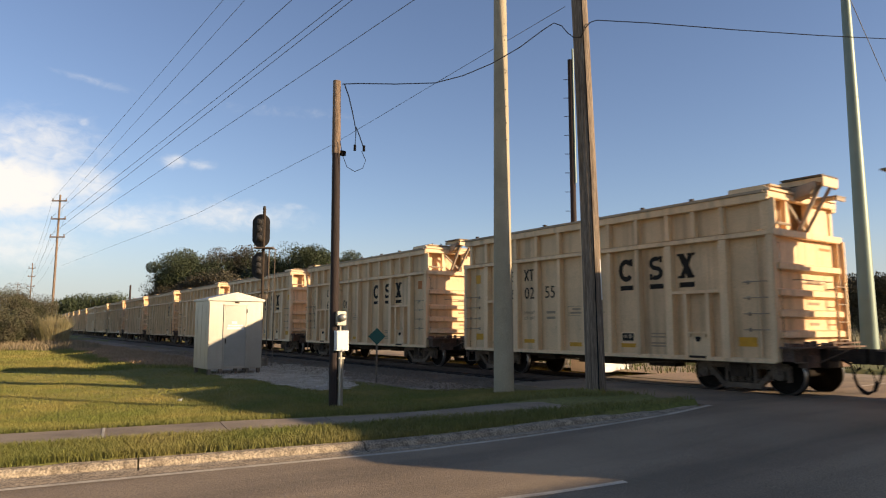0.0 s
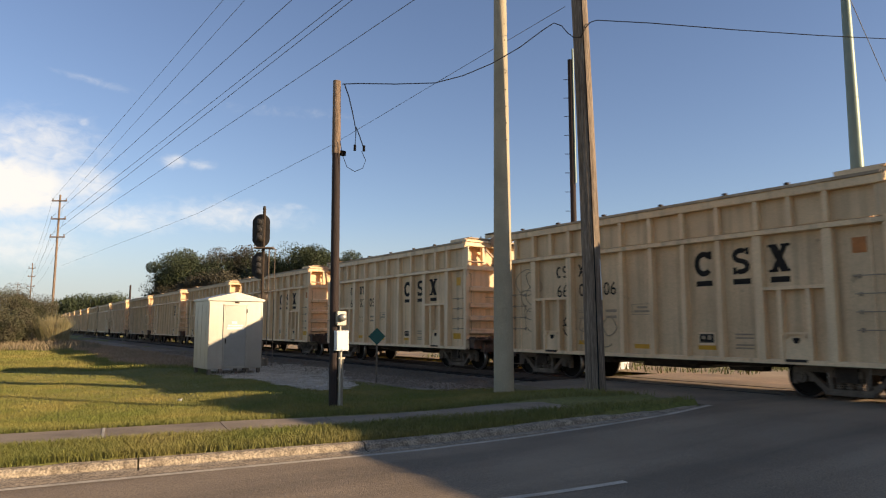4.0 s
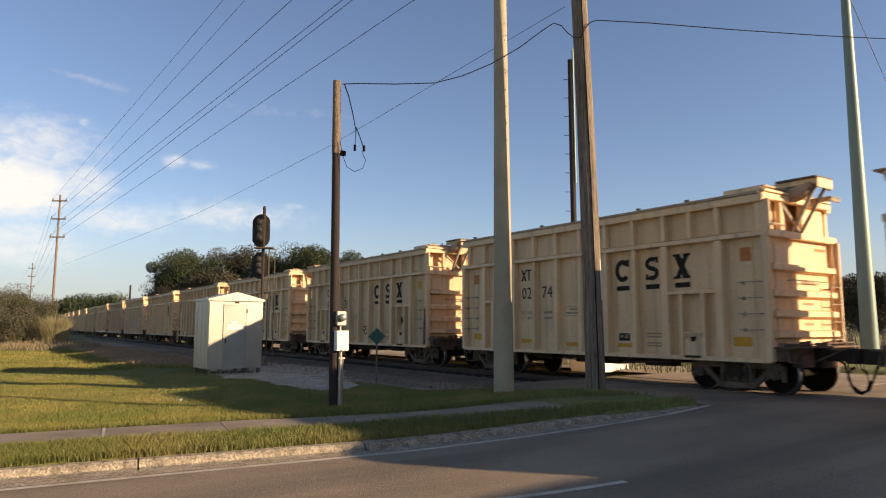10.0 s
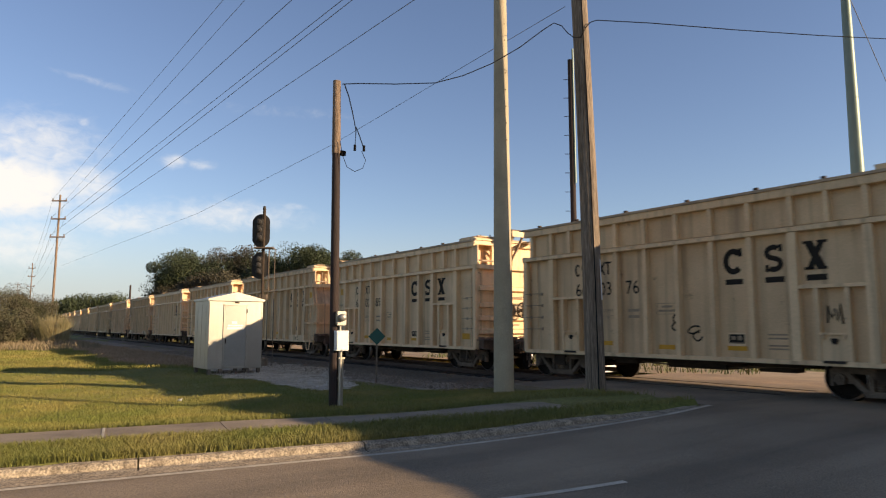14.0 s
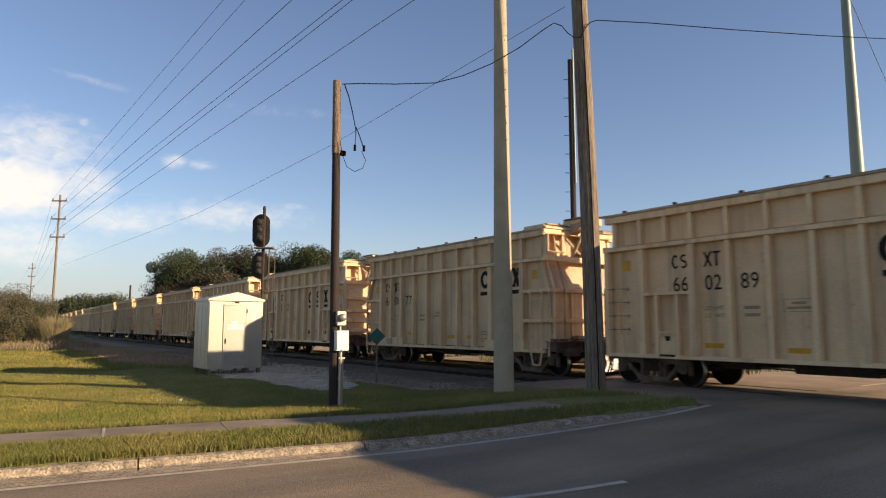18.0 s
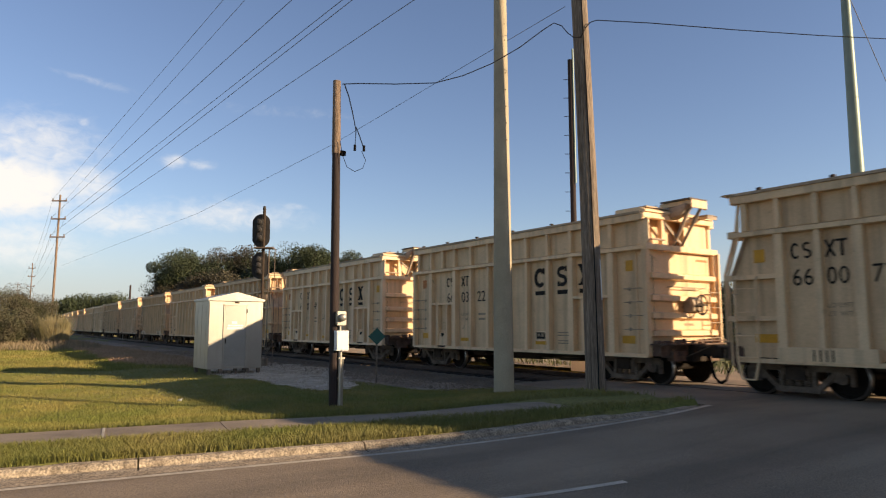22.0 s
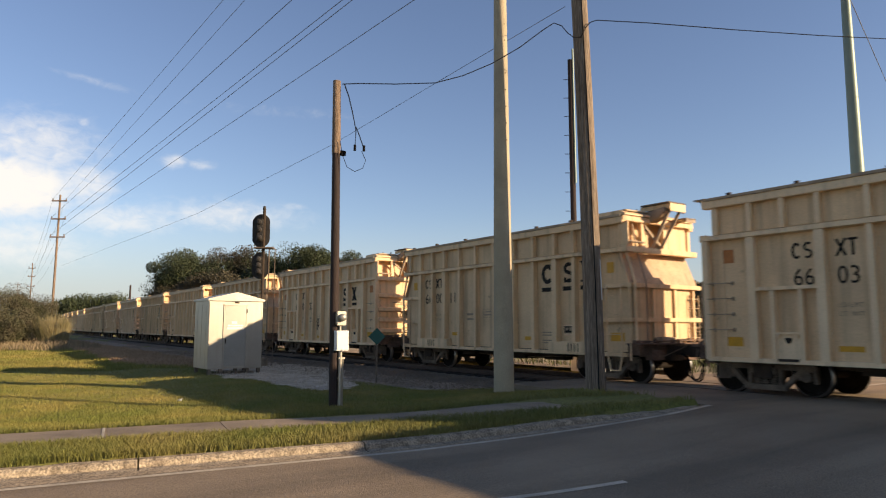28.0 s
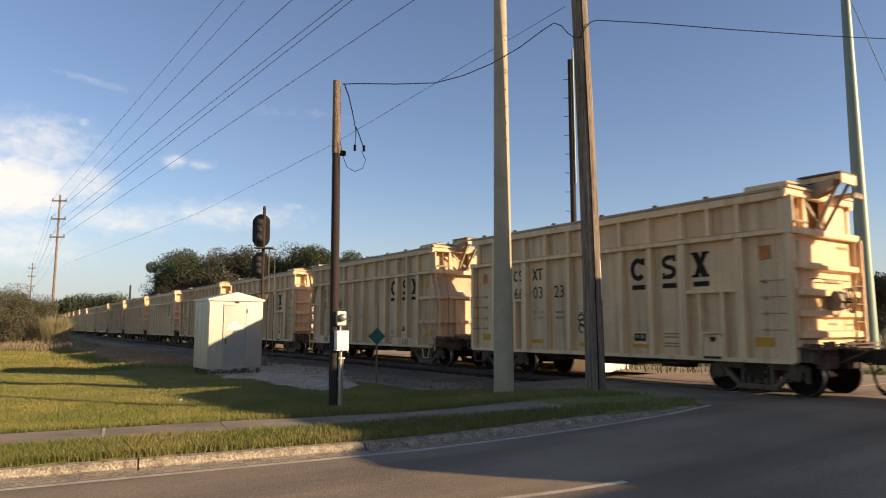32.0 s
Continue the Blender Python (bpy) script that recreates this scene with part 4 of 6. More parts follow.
    def coupler():
        k = Kit().box((sx * (HL + 0.55), 0, 0.84), (0.7, 0.26, 0.24))
        k.prism([(sx * (HL + 0.84), -0.14), (sx * (HL + 1.02), -0.20), (sx * (HL + 1.16), -0.17), (sx * (HL + 1.17), 0.02), (sx * (HL + 1.08), 0.10), (sx * (HL + 1.0), 0.22), (sx * (HL + 0.84), 0.16)], 0.68, 0.99, "z")
        k.box((sx * (HL + 0.20), 0, 0.78), (0.5, 0.55, 0.42))
        return k.mesh("coupler", M_UNDER, bevel=0.015)
    P("coupler", 0, coupler)
    loop = ((0.70, 0.76), (0.86, 0.68), (0.92, 0.46), (0.97, 0.24), (1.05, 0.12), (1.15, 0.09), (1.26, 0.16), (1.32, 0.34), (1.27, 0.52), (1.20, 0.60)) if sx > 0 else ((0.66, 0.74), (0.80, 0.66), (0.88, 0.42), (0.98, 0.19), (1.12, 0.13), (1.28, 0.24), (1.36, 0.42), (1.30, 0.58), (1.22, 0.62))
    P("air_hose", 0, lambda: Kit().tube([(sx * (HL + o), -0.30 + 0.10 * sx, z) for o, z in loop], 0.024, 8).mesh("air_hose", M_WIRE, smooth=True), M_WIRE)
    P("cut_lever", 0, lambda: Kit().tube([(sx * (HL + 0.32), -SY + 0.1, 0.95), (sx * (HL + 0.36), -SY + 0.1, 0.72), (sx * (HL + 0.40), -0.5, 0.70), (sx * (HL + 0.8), -0.15, 0.95)], 0.014, 6).mesh("cut_lever", M_FRAME), M_FRAME)


def decals(car, digits, slope, extra):
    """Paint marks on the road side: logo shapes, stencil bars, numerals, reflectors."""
    f = -SY + 0.180
    def flat(w, h, d=0.005):
        return Kit().box((0, 0, 0), (w, d, h))
    def mark(name, w, h, x, z, m, label=""):
        me = once((name, w, h, m.name), lambda: flat(w, h).mesh(name, m))
        return part(name, me, m, car, label, at=pose(x, f + 0.004, z))
    lx = (2.30, 3.16, 3.84) if slope else (1.38, 2.30, 3.16)
    nx = (-3.88, -3.20, -2.38) if slope else (-3.16, -2.30, -1.42)
    up = 0.09 if slope else 0.0
    ring = once("logo_ring", lambda: arc_block(42, 318, 0.24, 0.29, 0.125).box((0.165, 0, 0.19), (0.085, 0.006, 0.18)).mesh("logo_ring", M_BLACK))
    part("logo_mark", ring, M_BLACK, car, "black open ring shape", at=pose(lx[0] + up * 0.5, f, 2.88 + up))

    def block():
        k = arc_block(50, 270, 0.20, 0.17, 0.11)
        k.v = [(a, b, c + 0.12) for a, b, c in k.v]
        l = arc_block(-130, 90, 0.20, 0.17, 0.11)
        k.add([(a, b, c - 0.12) for a, b, c in l.v], l.f)
        k.box((0.15, 0, 0.21), (0.075, 0.006, 0.15)).box((-0.15, 0, -0.21), (0.075, 0.006, 0.15))
        return k.mesh("logo_bend", M_BLACK)
    part("logo_mark", once("logo_bend", block), M_BLACK, car, "black double bend shape", at=pose(lx[1] + up * 0.5, f, 2.88 + up))

    def cross():
        k = Kit()
        k.prism([(-0.22, 0.29), (-0.05, 0.29), (0.21, -0.29), (0.03, -0.29)], -0.003, 0.003)
        k.prism([(0.20, 0.29), (0.08, 0.29), (-0.19, -0.29), (-0.07, -0.29)], -0.005, 0.001)
        for a, b in ((-0.14, 0.265), (0.14, 0.265), (-0.13, -0.265), (0.12, -0.265)):
            k.box((a, -0.002, b), (0.20, 0.006, 0.055))
        return k.mesh("logo_cross", M_BLACK)
    part("logo_mark", once("logo_cross", cross), M_BLACK, car, "black crossed bars shape", at=pose(lx[2] + up * 0.5, f, 2.88 + up))
    for x in lx:
        mark("logo_bar", 0.41, 0.12, x, 2.43 + up, M_BLACK, "black bar under a logo shape")
    # owner's mark as four letters built of plain shapes, then the car number
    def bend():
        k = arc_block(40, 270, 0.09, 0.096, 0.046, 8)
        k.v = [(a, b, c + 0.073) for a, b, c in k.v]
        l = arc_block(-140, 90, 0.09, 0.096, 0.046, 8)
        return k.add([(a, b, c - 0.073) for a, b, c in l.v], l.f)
    for nm, x, make, lb in (("ring", nx[0] - 0.125, lambda: arc_block(45, 315, 0.10, 0.17, 0.05, 10), "small black letter built as an open ring"), ("bend", nx[0] + 0.11, bend, "small black letter built as a double bend"),
                            ("cross", nx[1] - 0.12, lambda: Kit().bar((-0.085, 0, 0.17), (0.085, 0, -0.17), 0.006, 0.05).bar((0.085, 0.001, 0.17), (-0.085, 0.001, -0.17), 0.006, 0.05), "small black letter built of crossed bars"),
                            ("tee", nx[1] + 0.10, lambda: Kit().box((0, 0, 0), (0.05, 0.006, 0.34)).box((0, 0.001, 0.147), (0.20, 0.006, 0.046)), "small black letter built of an upright and crossbar")):
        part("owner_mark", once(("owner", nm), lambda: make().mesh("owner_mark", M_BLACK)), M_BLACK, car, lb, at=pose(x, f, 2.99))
    for x, tx in zip(nx, digits):
        for sg in (-1, 1):
            me = once(("num", tx, sg), lambda: narrow(half_text(text_mesh(tx, 0.50, M_BLACK), sg)))
            part("numeral", me, M_BLACK, car, "black stencilled numeral", at=pose(x, f, 2.28))
    for tx, z in (("LD LMT", 1.82), ("LT  WT", 1.65)):
        part("stencil", once(("stencil", tx), lambda: text_mesh(tx, 0.135, M_GREY)), M_GREY, car, "faded weight-limit stencil", at=pose(nx[1], f, z))
    for x, z, w in ((-1.40, 1.86, 0.36), (-1.40, 1.70, 0.34)):
        mark("stencil_bar", w, 0.07, x, z, M_GREY)
    for z in (1.05, 0.98, 1.2, 1.28):
        mark("stencil_bar", 0.42, 0.035, 2.30, z, M_GREY)
    for dx, dz, w, h in ((0, 0.13, 0.62, 0.012), (0, -0.13, 0.62, 0.012), (-0.305, 0, 0.012, 0.26), (0.305, 0, 0.012, 0.26), (0, 0.05, 0.3, 0.05), (0, -0.05, 0.5, 0.05)):
        mark("notice_bar", w, h, -0.40 + dx, 1.88 + dz, M_GREY)
    px_, pz_ = lx[1] if slope else 1.38, 1.36 if slope else 1.18
    part("data_border", once("plate_edge", lambda: Kit().box((0, 0.001, -0.01), (0.42, 0.004, 0.29)).mesh("data_border", M_CAR_C)), M_CAR_C, car, "pale painted patch", at=pose(px_, f, pz_))
    k = once("plate", lambda: Kit().box((0, 0, 0), (0.36, 0.006, 0.20)).mesh("consolidated_plate", M_BLACK))
    part("data_plate", k, M_BLACK, car, "black data panel", at=pose(px_, f, pz_))
    part("data_mark", once("plate_w", lambda: Kit().box((-0.08, 0, 0.02), (0.10, 0.008, 0.08)).box((0.07, 0, 0.02), (0.10, 0.008, 0.10)).box((0, 0, -0.085), (0.34, 0.008, 0.012)).mesh("data_mark", M_GREY)), M_GREY, car, at=pose(px_, f, pz_))
    rf = "yellow reflector strip"
    for x, z in extra.get("y", ((-2.34, 1.02), (-0.44, 0.96), (1.38, 0.98)) if not slope else ((-2.2, 1.2), (0.4, 1.1), (1.55, 1.1))):
        mark("reflector", 0.46, 0.11, x, z, M_YELLOW, rf)
    for x, z, w, h in extra.get("Y", ((4.62, 1.12, 0.42, 0.20), (-4.72, 1.12, 0.36, 0.20))):
        me = once(("bigrefl", w, h), lambda: flat(w, h).mesh("reflector", M_YELLOW))
        part("reflector", me, M_YELLOW, car, "yellow reflector panel", at=pose(x, f, z))
    for x, z in extra.get("o", ((4.78, 3.02),)):
        me = once("placard", lambda: flat(0.26, 0.30).mesh("placard", M_ORANGE))
        part("placard", me, M_ORANGE, car, "faded orange square placard", at=pose(x, f, z))
    for x, z in extra.get("sq", ()):
        me = once("ysquare", lambda: flat(0.24, 0.28).mesh("placard", M_YELLOW))
        part("placard", me, M_YELLOW, car, "yellow square placard", at=pose(x, f, z))


def build_car(digits, slope, extra):
    car = thing("freight_car", 0, 0, 0, 0, extra.get("label") or "cream-painted steel hopper freight car on the rails", "freight car", "freight cars of the train")

    def shell():
        k = Kit()
        if slope:
            out = [(-5.38, 0.80), (5.38, 0.80), (5.38, 2.52), (5.02, 3.36), (-5.02, 3.36), (-5.38, 2.52)]
        else:
            out = [(-HL + 0.05, 0.78), (HL - 0.05, 0.78), (HL - 0.05, 3.36), (-HL + 0.05, 3.36)]
        return k.prism(out, -SY + 0.19, SY - 0.19).mesh("body_shell", M_CAR)
    part("body_shell", once(("shell", slope), shell), M_CAR, car)
    part("upper_shell", once("upper_shell", lambda: Kit().box((0, 0, 3.85), (2 * HL - 0.74, 2 * SY - 0.38, 0.98)).mesh("upper_shell", M_CAR)), M_CAR, car)
    for sy in (-1, 1):        # upper sheets run on beside the open bays
        part("upper_sheet", once(("upper_sheet", sy), lambda: Kit().box((0.07, sy * (SY - 0.18), 3.83), (2 * HL - 0.44, 0.03, 0.62)).mesh("upper_sheet", M_CAR)), M_CAR, car)
    for x in (-4.6, -3.1, -1.4, 0.4, 2.1, 3.5):
        part("roof_clamp", once("roof_clamp", lambda: Kit().box((0, -SY + 0.0, 4.375), (0.09, 0.08, 0.045)).mesh("roof_clamp", M_UNDER)), M_UNDER, car, at=pose(x, 0, 0))
    part("roof", once("roof", lambda: Kit().prism([(-SY - 0.03, 4.287), (SY + 0.03, 4.287), (SY + 0.03, 4.345), (0.9, 4.44), (-0.9, 4.44), (-SY - 0.03, 4.345)], -HL + 0.05, HL - 0.05, "x").mesh("roof", M_ROOF)), M_ROOF, car, "weathered roof plate")
    hm = once("roof_hatch", lambda: Kit().box((0, 0, 4.49), (1.5, 1.3, 0.10)).box((0, -0.68, 4.47), (0.3, 0.08, 0.06)).mesh("roof_hatch", M_ROOF, bevel=0.02))
    for x in (-3.9, -1.95, 0.0, 1.95, 3.9):
        part("roof_hatch", hm, M_ROOF, car, at=pose(x, 0, 0))
    part("underframe", once("underframe", lambda: Kit().box((0, 0, 0.70), (2 * HL - 0.4, 0.55, 0.30)).box((0, 0, 0.60), (1.6, 1.7, 0.28)).box((-2.0, 0, 0.62), (0.7, 1.9, 0.24)).box((1.9, -0.5, 0.60), (0.8, 0.4, 0.28)).mesh("underframe", M_UNDER)), M_UNDER, car)
    part("hopper_bottom", once("hopper_bottom", lambda: Kit().prism([(-3.0, 0.82), (-2.7, 0.60), (-1.7, 0.60), (-1.4, 0.72), (-0.9, 0.58), (0.9, 0.58), (1.4, 0.72), (1.7, 0.60), (2.7, 0.60), (3.0, 0.82)], -1.1, 1.1).mesh("hopper_bottom", M_UNDER)), M_UNDER, car)
    part("brake_rod", once("brake_rod", lambda: Kit().tube([(-2.8, -0.7, 0.60), (-1.0, -0.75, 0.52), (0.6, -0.75, 0.50), (2.6, -0.7, 0.60)], 0.02, 6).mesh("brake_rod", M_FRAME)), M_FRAME, car)
    side_parts(car, -1, slope)
    side_parts(car, 1, slope)
    end_parts(car, 1, slope, extra.get("brake", False), extra.get("rust", False))
    end_parts(car, -1, slope, not extra.get("brake", False))
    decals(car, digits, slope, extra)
    tint = extra.get("tint")
    if tint:
        for o in car.children:
            if o.data.materials and o.data.materials[0] == M_CAR:
                o.material_slots[0].link = "OBJECT"
                o.material_slots[0].material = tint
    # recessed sheets get the darkened copies, posts keep the lighter paint
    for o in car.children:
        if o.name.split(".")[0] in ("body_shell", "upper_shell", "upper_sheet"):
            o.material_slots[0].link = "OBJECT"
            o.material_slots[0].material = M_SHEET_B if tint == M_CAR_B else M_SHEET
    wheels = []
    for x, d in ((-4.25, -1), (4.25, 1)):
        wheels += build_truck(car, x, d)
    return car, wheels


NUMBERS = {0: ("66", "02", "55"), 1: ("66", "04", "06"), 2: ("66", "03", "05"), 3: ("66", "02", "74"), 4: ("66", "03", "76"), 5: ("66", "02", "89"), 6: ("66", "00", "77"), 7: ("66", "03", "22"), 8: ("66", "03", "49"), 9: ("66", "00", "11"), 10: ("66", "03", "23"), 11: ("66", "00", "45")}
SLOPED = (6, 9, 11)
EXTRA = {0: {"o": (), "sq": ((-4.78, 3.0),)}, 1: {"o": ((4.72, 3.0),), "Y": ()}, 2: {"o": (), "sq": ((4.72, 3.0), (-4.75, 3.0))}, 3: {"o": ((4.78, 3.02), (-4.75, 3.0))},
         4: {"o": (), "sq": ((4.65, 3.0),), "rust": True, "Y": ((4.95, 1.6, 0.08, 0.8),)}, 5: {"o": (), "sq": ((-4.75, 3.0),), "brake": True, "Y": ((-4.95, 1.7, 0.07, 0.9), (4.62, 1.12, 0.42, 0.20))},
         6: {"o": (), "sq": ((4.72, 3.0), (-4.78, 2.95)), "Y": ((-4.7, 1.2, 0.5, 0.18),)}, 7: {"brake": True, "o": ((-4.8, 3.0),), "sq": ((4.7, 3.0),)}, 8: {"o": ((-4.8, 3.0),), "sq": ((4.7, 3.0),)},
         9: {"o": (), "sq": ((4.72, 3.0), (-4.78, 2.95)), "Y": ((4.9, 1.18, 0.46, 0.22),)}, 10: {"o": ((4.72, 3.02), (-4.8, 3.0)), "brake": True}, 11: {"o": (), "sq": ((4.72, 3.0),), "Y": ((4.9, 1.18, 0.46, 0.22),)}}
for n_ in SLOPED:
    EXTRA[n_]["label"] = "cream-painted slope-ended hopper freight car on the rails"
EXTRA[1]["label"] = "cream-painted hopper freight car with grey spray-painted scrawls"
EXTRA[4]["label"] = "cream-painted hopper freight car with a rust-stained end"
CARS = []
for n_ in range(-5, 25):
    ex_ = dict(EXTRA.get(n_, {}))
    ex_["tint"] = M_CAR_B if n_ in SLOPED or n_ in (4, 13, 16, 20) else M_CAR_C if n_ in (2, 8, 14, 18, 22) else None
    c_, w_ = build_car(NUMBERS.get(n_, ("66", "03", "%02d" % (31 + 2 * n_))), n_ in SLOPED, ex_)
    CARS.append((n_, c_, w_))
PITCH, START = 12.959, -12.98
SLACK = {1: -0.10, 4: 0.08, 5: -0.04, 8: -0.06}     # play in the couplers


def scrawl(car, seed, x, z, w, h, r, m):
    """A chain of sprayed loops without letters."""
    rng = random.Random(seed)
    n = max(2, round(h / (0.55 * w)))
    k = Kit()
    for j in range(n):
        cz = z + h * (0.5 - (j + 0.5) / n)
        cx = x + rng.uniform(-0.18, 0.18) * w
        rx, rz, tilt = w * rng.uniform(0.28, 0.5), h / n * rng.uniform(0.5, 0.8), rng.uniform(-0.7, 0.7)
        a0, a1 = rng.uniform(0, 2), rng.uniform(5.2, 7.6)
        pts = []
        for i in range(18):
            a = a0 + (a1 - a0) * i / 17
            u, v = rx * math.cos(a) * (1 + 0.2 * math.sin(2 * a + seed)), rz * math.sin(a)
            pts.append((cx + u * math.cos(tilt) - v * math.sin(tilt), -SY + 0.184, cz + u * math.sin(tilt) + v * math.cos(tilt)))
        k.tube(pts, r, 4)
    part("scrawl", k, m, car, "sprayed looping scrawl")


for n_, c_, w_ in CARS:
    if n_ == 1:
        scrawl(c_, 1, -4.55, 2.2, 0.9, 1.7, 0.012, M_GREY)
        scrawl(c_, 2, -4.45, 2.35, 0.7, 1.3, 0.012, M_GREY)
        scrawl(c_, 3, -2.85, 1.45, 0.5, 0.5, 0.018, M_BLACK)
        scrawl(c_, 4, -2.35, 1.35, 0.5, 0.6, 0.016, M_GREY)
        scrawl(c_, 5, -1.5, 1.3, 0.6, 0.6, 0.016, M_GREY)
    if n_ == 4:
        part("scrawl", Kit().tube([(3.32, -SY + 0.184, 1.52), (3.33, -SY + 0.184, 1.86), (3.40, -SY + 0.184, 1.60), (3.46, -SY + 0.184, 1.80), (3.50, -SY + 0.184, 1.56), (3.57, -SY + 0.184, 1.88), (3.60, -SY + 0.184, 1.50)], 0.02, 4), M_BLACK, c_, "black sprayed zigzag")
        scrawl(c_, 7, -0.1, 1.55, 0.3, 0.4, 0.02, M_BLACK)
        scrawl(c_, 8, 0.35, 1.3, 0.3, 0.3, 0.02, M_BLACK)
    if n_ == 4:
        part("soot_stain", Kit().prism([(5.13, 0.80), (5.30, 0.80), (5.30, 2.05), (5.27, 2.15), (5.22, 2.05), (5.17, 1.6), (5.15, 1.2)], -SY - 0.004, -SY + 0.012), M_SOOT, c_, "dark sooty stain")
    if n_ == 10:
        scrawl(c_, 9, -0.6, 1.55, 0.3, 0.45, 0.02, M_BLACK)
        scrawl(c_, 10, -0.3, 1.4, 0.3, 0.3, 0.02, M_BLACK)


# ---------------- poles, cabinets and signs ----------------
F_ = 784 / math.tan(radians(66.69 / 2))
PIT = radians(6.566)


def sight(px, py, depth):
    """A place by its bearing from the eye and its depth."""
    a, b = (px - 784) / F_, (441 - py) / F_
    v = Vector((a, math.cos(PIT) - math.sin(PIT) * b, math.sin(PIT) + math.cos(PIT) * b))
    return Vector((0, 0, 1.45)) + v * (depth / v.y)


def ground_at(x, y):
    return zground(x, y)


def pole(name, x, y, r0, r1, h, material, label, top=(0.0, 0.0), n=20, parts=None, category="pole", bow=0.0):
    z = ground_at(x, y)
    root = thing(name, x, y, z, 0, label, category)
    k = Kit()
    for i in range(13):
        t = i / 12
        r = r0 + (r1 - r0) * t
        zz = -0.3 + (h - z + 0.3) * t
        bx = 4 * bow * t * (1 - t)
        k.v += [(bx + top[0] * t + r * math.cos(2 * math.pi * j / n), top[1] * t + r * math.sin(2 * math.pi * j / n), zz) for j in range(n)]
        if i:
            o = (i - 1) * n
            k.f += [(o + j, o + (j + 1) % n, o + n + (j + 1) % n, o + n + j) for j in range(n)]
    k.f.append(tuple(range(12 * n, 13 * n)))
    part("shaft", k, material, root, smooth=True)
    return root


cp = pole("concrete_pole", 1.42, 15.95, 0.243, 0.135, 12.0, M_CONC_POLE, "tall tapered pale concrete utility pole beside the sidewalk", category="utility pole", n=32)
wp = pole("wooden_pole", 3.35, 15.0, 0.218, 0.175, 10.8, M_WOOD, "thick weathered wooden utility pole beside the crossing", top=(-0.22, 0), category="utility pole", n=24, bow=0.045)
sp_ = pole("steel_pole", 18.85, 30.0, 0.37, 0.155, 20.5, M_STEEL_POLE, "tall tapered galvanised pole beyond the tracks", category="utility pole", n=28)
bp_ = pole("climbing_pole", 5.50, 28.0, 0.135, 0.115, 12.9, M_WOOD_DK, "thin dark pole with climbing pegs beyond the train", category="utility pole", n=12)
part("ground_wire", Kit().tube([(0.02 - 0.0205 * z + 0.18 * (z / 10.8) * (1 - z / 10.8), -0.222 + 0.004 * z, z) for z in np.arange(0.0, 10.6, 0.5)], 0.012, 6), M_WIRE, wp, "dark ground wire stapled to the pole")
for i in range(9):
    part("bolt_hole", once("bolt_hole", lambda: Kit().rod((0, 0, 0), (0.012, -0.01, 0), 0.014, n=8).mesh("bolt_hole", M_UNDER)), M_UNDER, cp, at=pose(0.105 - 0.004 * i, -0.17 + 0.006 * i, 6.0 + 0.42 * i))
part("cable_guard", Kit().rod((0.155, -0.11, 2.45), (0.13, -0.11, 3.35), 0.018, n=8), M_BOXWHITE, wp, "white plastic cable guard")
part("riser", Kit().rod((0.10, -0.10, 7.6), (0.09, -0.09, 13.5), 0.045, n=8), M_STEEL_POLE, bp_, "pale metal riser pipe")
for i in range(9):
    z = 5.6 + i * 0.82
    part("peg", once("peg", lambda: Kit().rod((-0.32, 0, 0), (-0.1, 0, 0), 0.014, n=6).mesh("peg", M_WOOD_DK)), M_WOOD_DK, bp_, at=pose(0, 0, z))
mp_ = pole("meter_pole", -2.19, 13.72, 0.095, 0.08, 6.56, M_WOOD_DK, "slim dark wooden pole carrying an electric meter", category="utility pole", n=18, top=(-0.05, 0))
k = Kit()
for i in range(5):
    z = 5.15 + i * 0.392
    r = 0.090 - 0.0022 * i
    k.v += [(-0.04 - 0.003 * i + r * math.cos(2 * math.pi * j / 18), r * math.sin(2 * math.pi * j / 18), z) for j in range(18)]
    if i:
        k.f += [((i - 1) * 18 + j, (i - 1) * 18 + (j + 1) % 18, i * 18 + (j + 1) % 18, i * 18 + j) for j in range(18)]
k.f.append(tuple(range(72, 90)))
part("bare_top", k, M_WOOD_PALE, mp_, "untreated pale upper length", smooth=True)
mp_.matrix_basis = mp_.matrix_basis @ pose(0, 0, 0, 0, 0, 32)
part("conduit", Kit().rod((0.085, -0.10, -0.1), (0.085, -0.10, 1.1), 0.042, n=12).rod((0.07, -0.10, 1.38), (0.07, -0.10, 1.64), 0.03, n=10).rod((0.135, -0.10, -0.1), (0.135, -0.10, 0.95), 0.022, n=8).box((0.11, -0.10, 0.55), (0.16, 0.07, 0.03)).box((0.11, -0.10, 0.95), (0.14, 0.07, 0.03)), M_ALU, mp_, "grey metal conduit", smooth=True)
part("switch_box", Kit().box((0.085, -0.15, 1.30), (0.27, 0.12, 0.40)).box((0.085, -0.215, 1.30), (0.25, 0.012, 0.37)).box((0.085, -0.225, 1.13), (0.04, 0.014, 0.05)), M_BOXWHITE, mp_, "white enamelled switch box", bevel=0.012)
part("clamp", Kit().box((0.09, -0.05, 5.17), (0.10, 0.08, 0.10)), M_WIRE, mp_, "black cable clamp")
mb = part("meter_socket", Kit().box((0.07, -0.14, 1.745), (0.20, 0.10, 0.28)), M_ALU, mp_, "grey meter socket", bevel=0.01)
part("meter_glass", Kit().lathe([(0.0, -0.30), (0.05, -0.295), (0.075, -0.27), (0.08, -0.20)], 20), M_ALU_DOOR, mb, at=pose(0.07, 0.01, 1.76), smooth=True)


